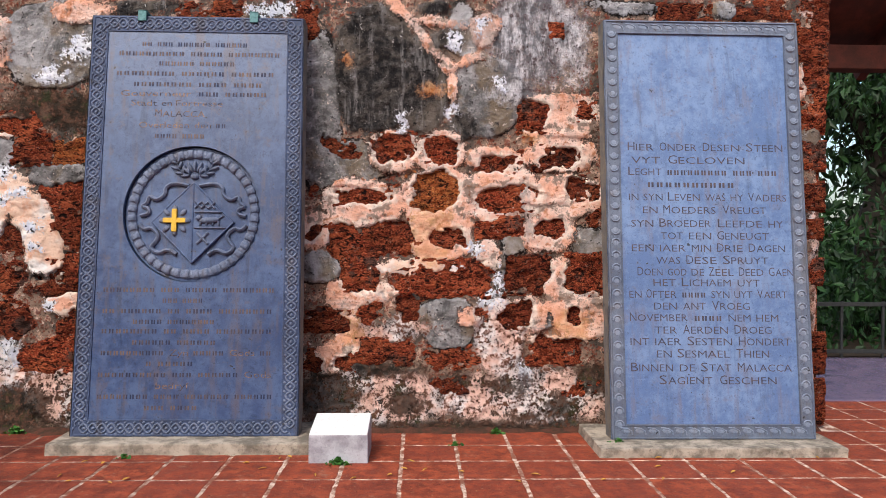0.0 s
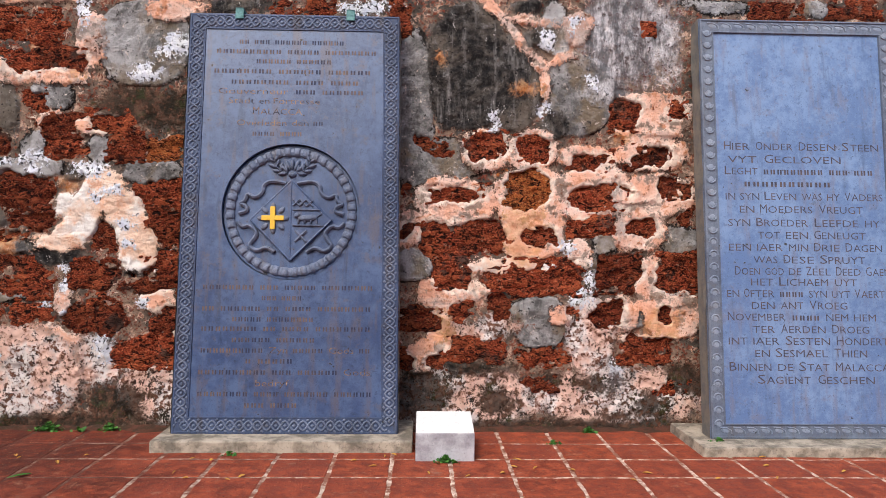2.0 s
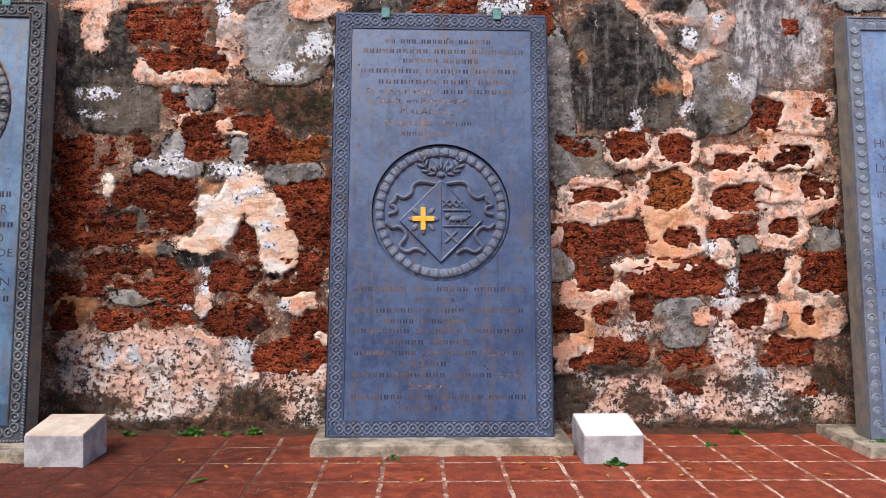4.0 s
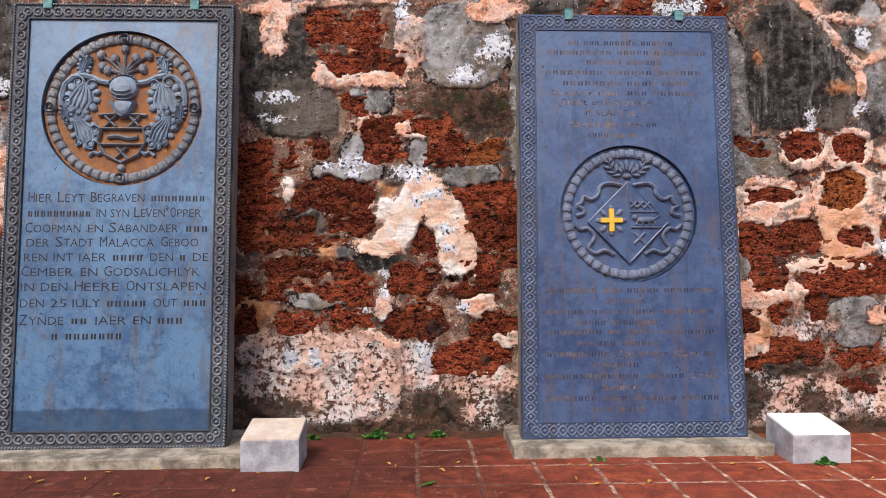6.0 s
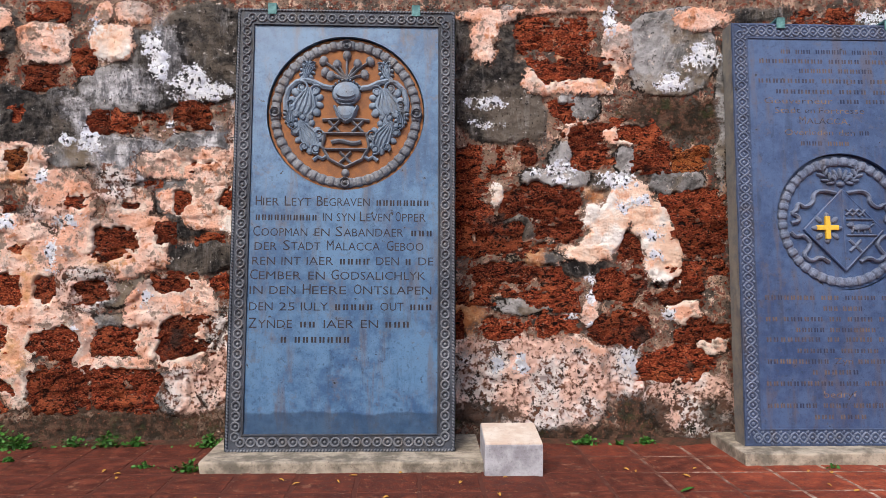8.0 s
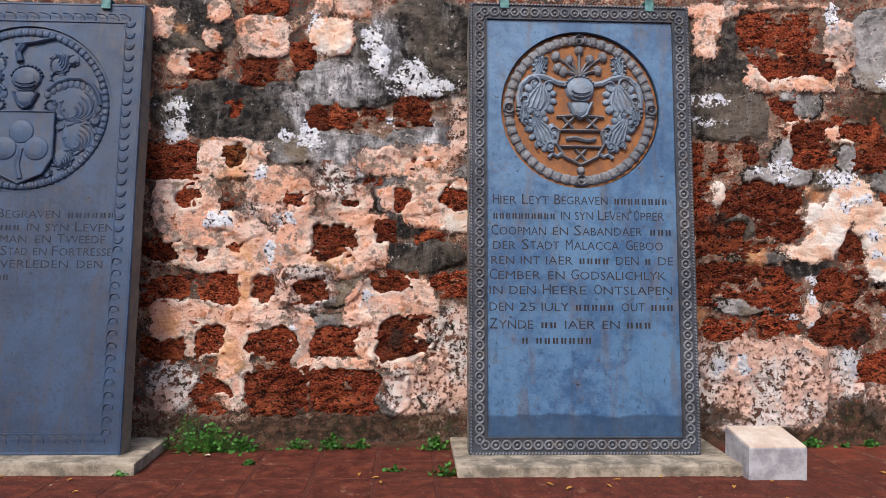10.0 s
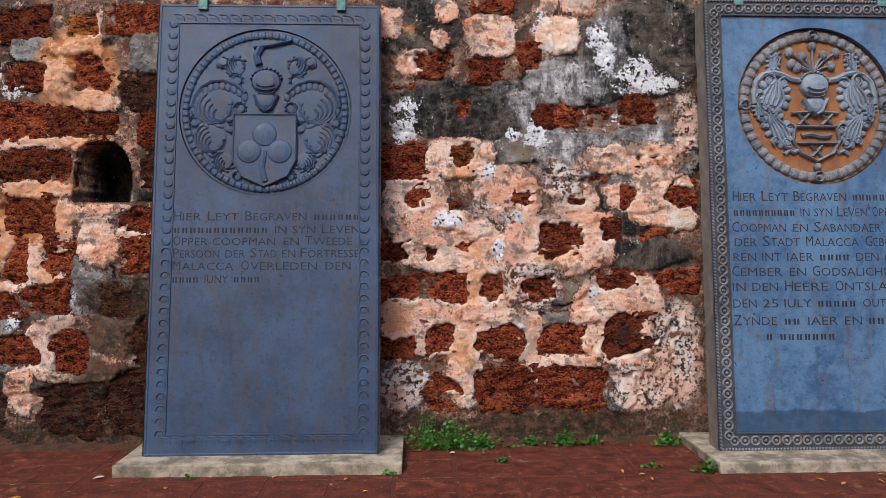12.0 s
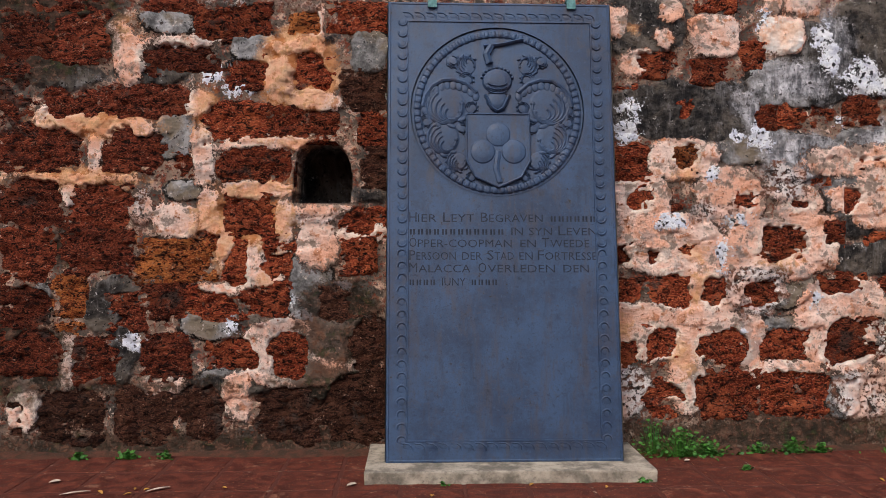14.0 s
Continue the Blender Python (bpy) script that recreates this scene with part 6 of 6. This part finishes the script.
def tree(x, y, trunk_r, lean, crowns, seed, label):
    rnd = random.Random(seed)
    thing = new("tree")
    thing.location = (x, y, -0.02)
    tagged(thing, label, "tree")
    bm = bmesh.new()

    def limb(p, q, r0, r1):
        p, q = Vector(p), Vector(q)
        turn = (q - p).to_track_quat("Z", "Y").to_matrix()
        rings = []
        for k in range(6):
            c = p.lerp(q, k / 5) + Vector((rnd.uniform(-1, 1), rnd.uniform(-1, 1), 0)) * r0 * 0.25 * (k not in (0, 5))
            rr = r0 + (r1 - r0) * k / 5
            rings.append([bm.verts.new(c + turn @ Vector((rr * math.cos(i * 0.785), rr * math.sin(i * 0.785), 0))) for i in range(8)])
        for a, b in zip(rings, rings[1:]):
            for i in range(8):
                bm.faces.new((a[i], a[(i + 1) % 8], b[(i + 1) % 8], b[i]))

    fork = (lean, 0, 2.2)
    limb((0, 0, -0.05), fork, trunk_r, trunk_r * 0.7)
    for cx, cy, cz, *_ in crowns:
        limb(fork, (cx, cy, cz), trunk_r * 0.5, trunk_r * 0.12)
    part("trunk", bm, BARK, thing)
    bm = bmesh.new()
    for cx, cy, cz, s, n in crowns:
        for _ in range(n):
            c = (cx + rnd.gauss(0, s), cy + rnd.gauss(0, s), cz + rnd.gauss(0, s * 0.75))
            leaves(bm, rnd, c, (0.14, 0.14, 0.12), 22, 0.055)
    part("crown", bm, FOLIAGE, thing)
    return thing


fence()
tree(5.75, 9.6, 0.24, 0.1, [(-0.5, 0.2, 3.6, 0.6, 60), (0.9, 0.0, 3.4, 0.8, 80), (0.2, 0.3, 5.0, 0.9, 70)], 5, "dark broadleaf tree with a thick trunk behind the fence")
tree(8.2, 12.5, 0.2, -0.2, [(0.7, 0, 2.4, 0.6, 90), (0.3, 0, 3.6, 0.8, 90), (-1.6, 0.2, 1.0, 0.45, 70)], 8, "leafy dark green tree in the shade")


def hedge():
    rnd = random.Random(21)
    bm = bmesh.new()
    for _ in range(1100):
        x = rnd.uniform(3.5, 16)
        leaves(bm, rnd, (x, 13.6 + rnd.uniform(-0.5, 1.5), abs(rnd.gauss(0.2, 0.75 if 6.2 < x < 8.2 else 1.7))), (0.3, 0.3, 0.25), 16, 0.10)
    for _ in range(620):
        leaves(bm, rnd, (rnd.uniform(3.3, 9), 8.6 + rnd.uniform(-0.3, 1.2), abs(rnd.gauss(0.1, 0.75))), (0.22, 0.22, 0.18), 16, 0.06)
    for _ in range(420):
        leaves(bm, rnd, (rnd.uniform(5.6, 10), 9.4 + rnd.uniform(-0.5, 1.2), rnd.uniform(1.9, 3.6)), (0.2, 0.2, 0.2), 16, 0.07)
    for _ in range(110):
        leaves(bm, rnd, (rnd.uniform(4.4, 5.8), 9.4 + rnd.uniform(-0.5, 1.2), rnd.uniform(2.75, 3.7)), (0.2, 0.2, 0.12), 16, 0.07)
    ob = part("shrubbery", bm, FOLIAGE, None)
    return tagged(ob, "dark dense shrubs on the slope behind the fence", "shrubs", kind="stuff")


hedge()


def eave():
    """The underside of a red-painted timber roof beyond the wall."""
    thing = new("canopy_roof")
    thing.location = (3.0, 6.6, 0.19)
    tagged(thing, "dark red painted timber canopy roof seen from below", "canopy")
    bm = bmesh.new()
    box(bm, 0.05, -0.08, 2.42, 6.0, 0.08, 2.62, 0.01)
    part("beam", bm, TIMBER, thing)
    bm = bmesh.new()
    vs = [bm.verts.new(p) for p in ((-0.1, 0.3, 2.62), (6, 0.3, 2.62), (6, -1.6, 3.9), (0.9, -1.6, 3.9), (-0.1, 0.3, 2.68), (6, 0.3, 2.68), (6, -1.6, 3.96), (0.9, -1.6, 3.96))]
    for q in ((0, 1, 2, 3), (7, 6, 5, 4), (0, 4, 5, 1), (3, 2, 6, 7), (0, 3, 7, 4), (1, 5, 6, 2)):
        bm.faces.new([vs[i] for i in q])
    part("roof_boards", bm, TIMBER, thing)
    for k in range(8):
        bm = bmesh.new()
        x = 0.35 + k * 0.7
        box(bm, x - 0.04, -0.9, -0.045, x + 0.04, 1.2, 0.045, 0.006)
        bmesh.ops.rotate(bm, verts=bm.verts, cent=(0, 0, 0), matrix=Matrix.Rotation(math.atan2(-1.28, 1.9), 3, "X"))
        bmesh.ops.translate(bm, verts=bm.verts, vec=(0, -0.55, 3.14))
        part("rafter", bm, TIMBER, thing)
    for x in (5.6,):
        bm = bmesh.new()
        box(bm, x - 0.07, -0.07, -0.21, x + 0.07, 0.07, 2.43, 0.01)
        part("post", bm, TIMBER, thing)
    return thing


eave()


# plain ruined walls that close the place behind the camera
for name, size in (("wall_south", (-16, -9.0, -0.05, 9, -8.3, 5.0)), ("wall_west", (-16.6, -9.0, -0.05, -16, 5.8, 5.0))):
    bm = bmesh.new()
    box(bm, *size)
    tagged(part(name, bm, LATERITE, None), "plain old laterite wall closing the roofless nave", "wall", kind="structure")


# ---- plants and litter ----
def soil_bank():
    """A low uneven bank of dirt and crumbled mortar along the wall's foot."""
    xs = np.arange(-10.2, WALL_END, 0.02)
    bm = bmesh.new()
    rows = []
    for x in xs:
        w = 0.10 + 0.05 * noise.noise((x * 1.3, 0, 5)) + 0.05 * noise.noise((x * 6.0, 1, 5))
        top = max(0.004, 0.022 + 0.02 * noise.noise((x * 2.0, 2, 5)) + 0.012 * noise.noise((x * 15.0, 3, 5)))
        rows.append([bm.verts.new((x, 4.96 - w * t, top * z + 0.004 * noise.noise((x * 30, t * 9, 1)) * (1 - t) - 0.004 * (t > 0.9))) for t, z in ((0, 1.0), (0.4, 0.8), (0.75, 0.35), (1.0, 0.0))])
    for a, b in zip(rows, rows[1:]):
        for k in range(3):
            bm.faces.new((a[k], a[k + 1], b[k + 1], b[k]))
    for f in bm.faces:
        f.smooth = True
    return tagged(part("soil", bm, SOIL, None), "dark damp soil and crumbs along the wall's foot", "soil", kind="stuff")


soil_bank()


def weed(x, y, size, n, seed):
    rnd = random.Random(seed)
    bm = bmesh.new()
    for _ in range(int(n * 1.8)):
        a, r = rnd.uniform(0, 6.28), size * abs(rnd.gauss(0, 0.6))
        p = Vector((r * math.cos(a) * 1.5, -abs(r * math.sin(a)) * 0.5, rnd.uniform(0.0, 1.0) * size * max(0.15, 1.1 - r / size * 0.6)))
        s = rnd.uniform(0.005, 0.011)
        e = Euler((rnd.uniform(-0.8, 0.8), rnd.uniform(-0.8, 0.8), rnd.uniform(0, 6.28))).to_matrix()
        ring = [bm.verts.new(p + e @ Vector((s * math.cos(k * 1.047) * 1.4, s * math.sin(k * 1.047), 0.15 * s * math.cos(k * 2.09)))) for k in range(6)]
        bm.faces.new(ring)
        stem = [bm.verts.new(q) for q in (p, p + Vector((0.002, 0, 0)), (p.x * 0.4 + 0.002, p.y * 0.4, -0.004), (p.x * 0.4, p.y * 0.4, -0.004))]
        bm.faces.new(stem)
    ob = part("weed", bm, WEED, None)
    ob.location = (x, y, 0.0)
    return tagged(ob, "small bright green weed growing at the wall's foot", "weed", "weeds along the wall")


for k, (x, y, s, n) in enumerate(((-2.63, 4.86, 0.05, 70), (-2.28, 4.87, 0.04, 40), (-3.0, 4.86, 0.03, 20), (-6.0, 4.80, 0.15, 130), (-5.83, 4.82, 0.08, 70), (-5.55, 4.85, 0.06, 35), (-5.35, 4.85, 0.08, 55), (-5.2, 4.85, 0.05, 40), (-4.78, 4.84, 0.07, 80),
                                  (-6.13, 4.86, 0.19, 46), (-8.95, 4.84, 0.05, 40), (-8.75, 4.84, 0.04, 25), (-9.2, 4.84, 0.04, 30), (-0.32, 4.24, 0.035, 60), (1.19, 4.47, 0.07, 50), (1.45, 4.48, 0.02, 16), (1.68, 4.48, 0.025, 20), (2.17, 4.48, 0.02, 12),
                                  (-4.75, 4.35, 0.06, 40), (-5.0, 4.42, 0.03, 20), (-6.33, 4.38, 0.03, 25), (0.55, 4.85, 0.03, 40), (0.3, 4.6, 0.02, 20), (-5.75, 4.55, 0.025, 20), (-1.45, 4.36, 0.02, 10), (-7.3, 4.35, 0.02, 10), (-2.45, 4.85, 0.03, 18))):
    weed(x, y, s, n, 300 + k)


def scrap(x, y, length, width, turn, material, name, label):
    bm = bmesh.new()
    n = 6
    rows = [[bm.verts.new((length * (i / n - 0.5), s * width * math.sin(math.pi * (0.08 + 0.84 * i / n)), 0.004 + 0.006 * math.sin(2.5 * i / n) * abs(s) + 0.002)) for s in (-1, 0, 1)] for i in range(n + 1)]
    for a, b in zip(rows, rows[1:]):
        for j in (0, 1):
            bm.faces.new((a[j], b[j], b[j + 1], a[j + 1]))
    ob = part(name, bm, material, None)
    ob.location, ob.rotation_euler = (x, y, 0.0), (0, 0, turn)
    return tagged(ob, label, "litter", "litter on the floor")


rnd = random.Random(77)
for k in range(60):
    x = rnd.uniform(-9.8, 2.4)
    scrap(x, rnd.uniform(3.9, 4.36), rnd.uniform(0.02, 0.05), rnd.uniform(0.004, 0.010), rnd.uniform(0, 3.1), DRY_LEAF, "fallen_leaf", "dry brown fallen leaf on the tiles")
for x, y, l, w, a, m in ((-9.15, 4.45, 0.05, 0.02, 0.4, PAPER), (-7.73, 4.36, 0.05, 0.015, 0.5, PAPER), (-8.98, 4.28, 0.13, 0.010, 0.3, PAPER), (-8.62, 4.32, 0.11, 0.010, 0.5, PAPER), (-6.0, 4.7, 0.03, 0.015, 0.1, PAPER), (-2.35, 4.0, 0.10, 0.012, 0.6, WEED)):
    scrap(x, y, l, w, a, m, "litter_scrap", "pale scrap lying on the red floor")

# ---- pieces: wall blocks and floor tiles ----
# blocks towards the west end take the darker copy, for the dim light there
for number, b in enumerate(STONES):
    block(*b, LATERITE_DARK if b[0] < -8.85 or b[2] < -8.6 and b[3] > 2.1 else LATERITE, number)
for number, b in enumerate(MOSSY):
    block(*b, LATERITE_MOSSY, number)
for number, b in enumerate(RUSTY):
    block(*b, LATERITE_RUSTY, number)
kinds = [tile_mesh(k) for k in range(8)]
for i in range(-34, 15):
    for j in range(-3 if i > 8 else 0, 5):
        ob = new("tile", kinds[(i * 7 + j * 3 + i * j) % 8])
        ob.parent = paving
        ob.location = ((i + 0.5) * TILE, 4.9 - (j + 0.5) * TILE, 0.0015 * (((i * 13 + j * 29) % 7) / 7 - 0.5))
        ob.rotation_euler = (0, 0, math.pi / 2 * ((i + 2 * j) % 4))
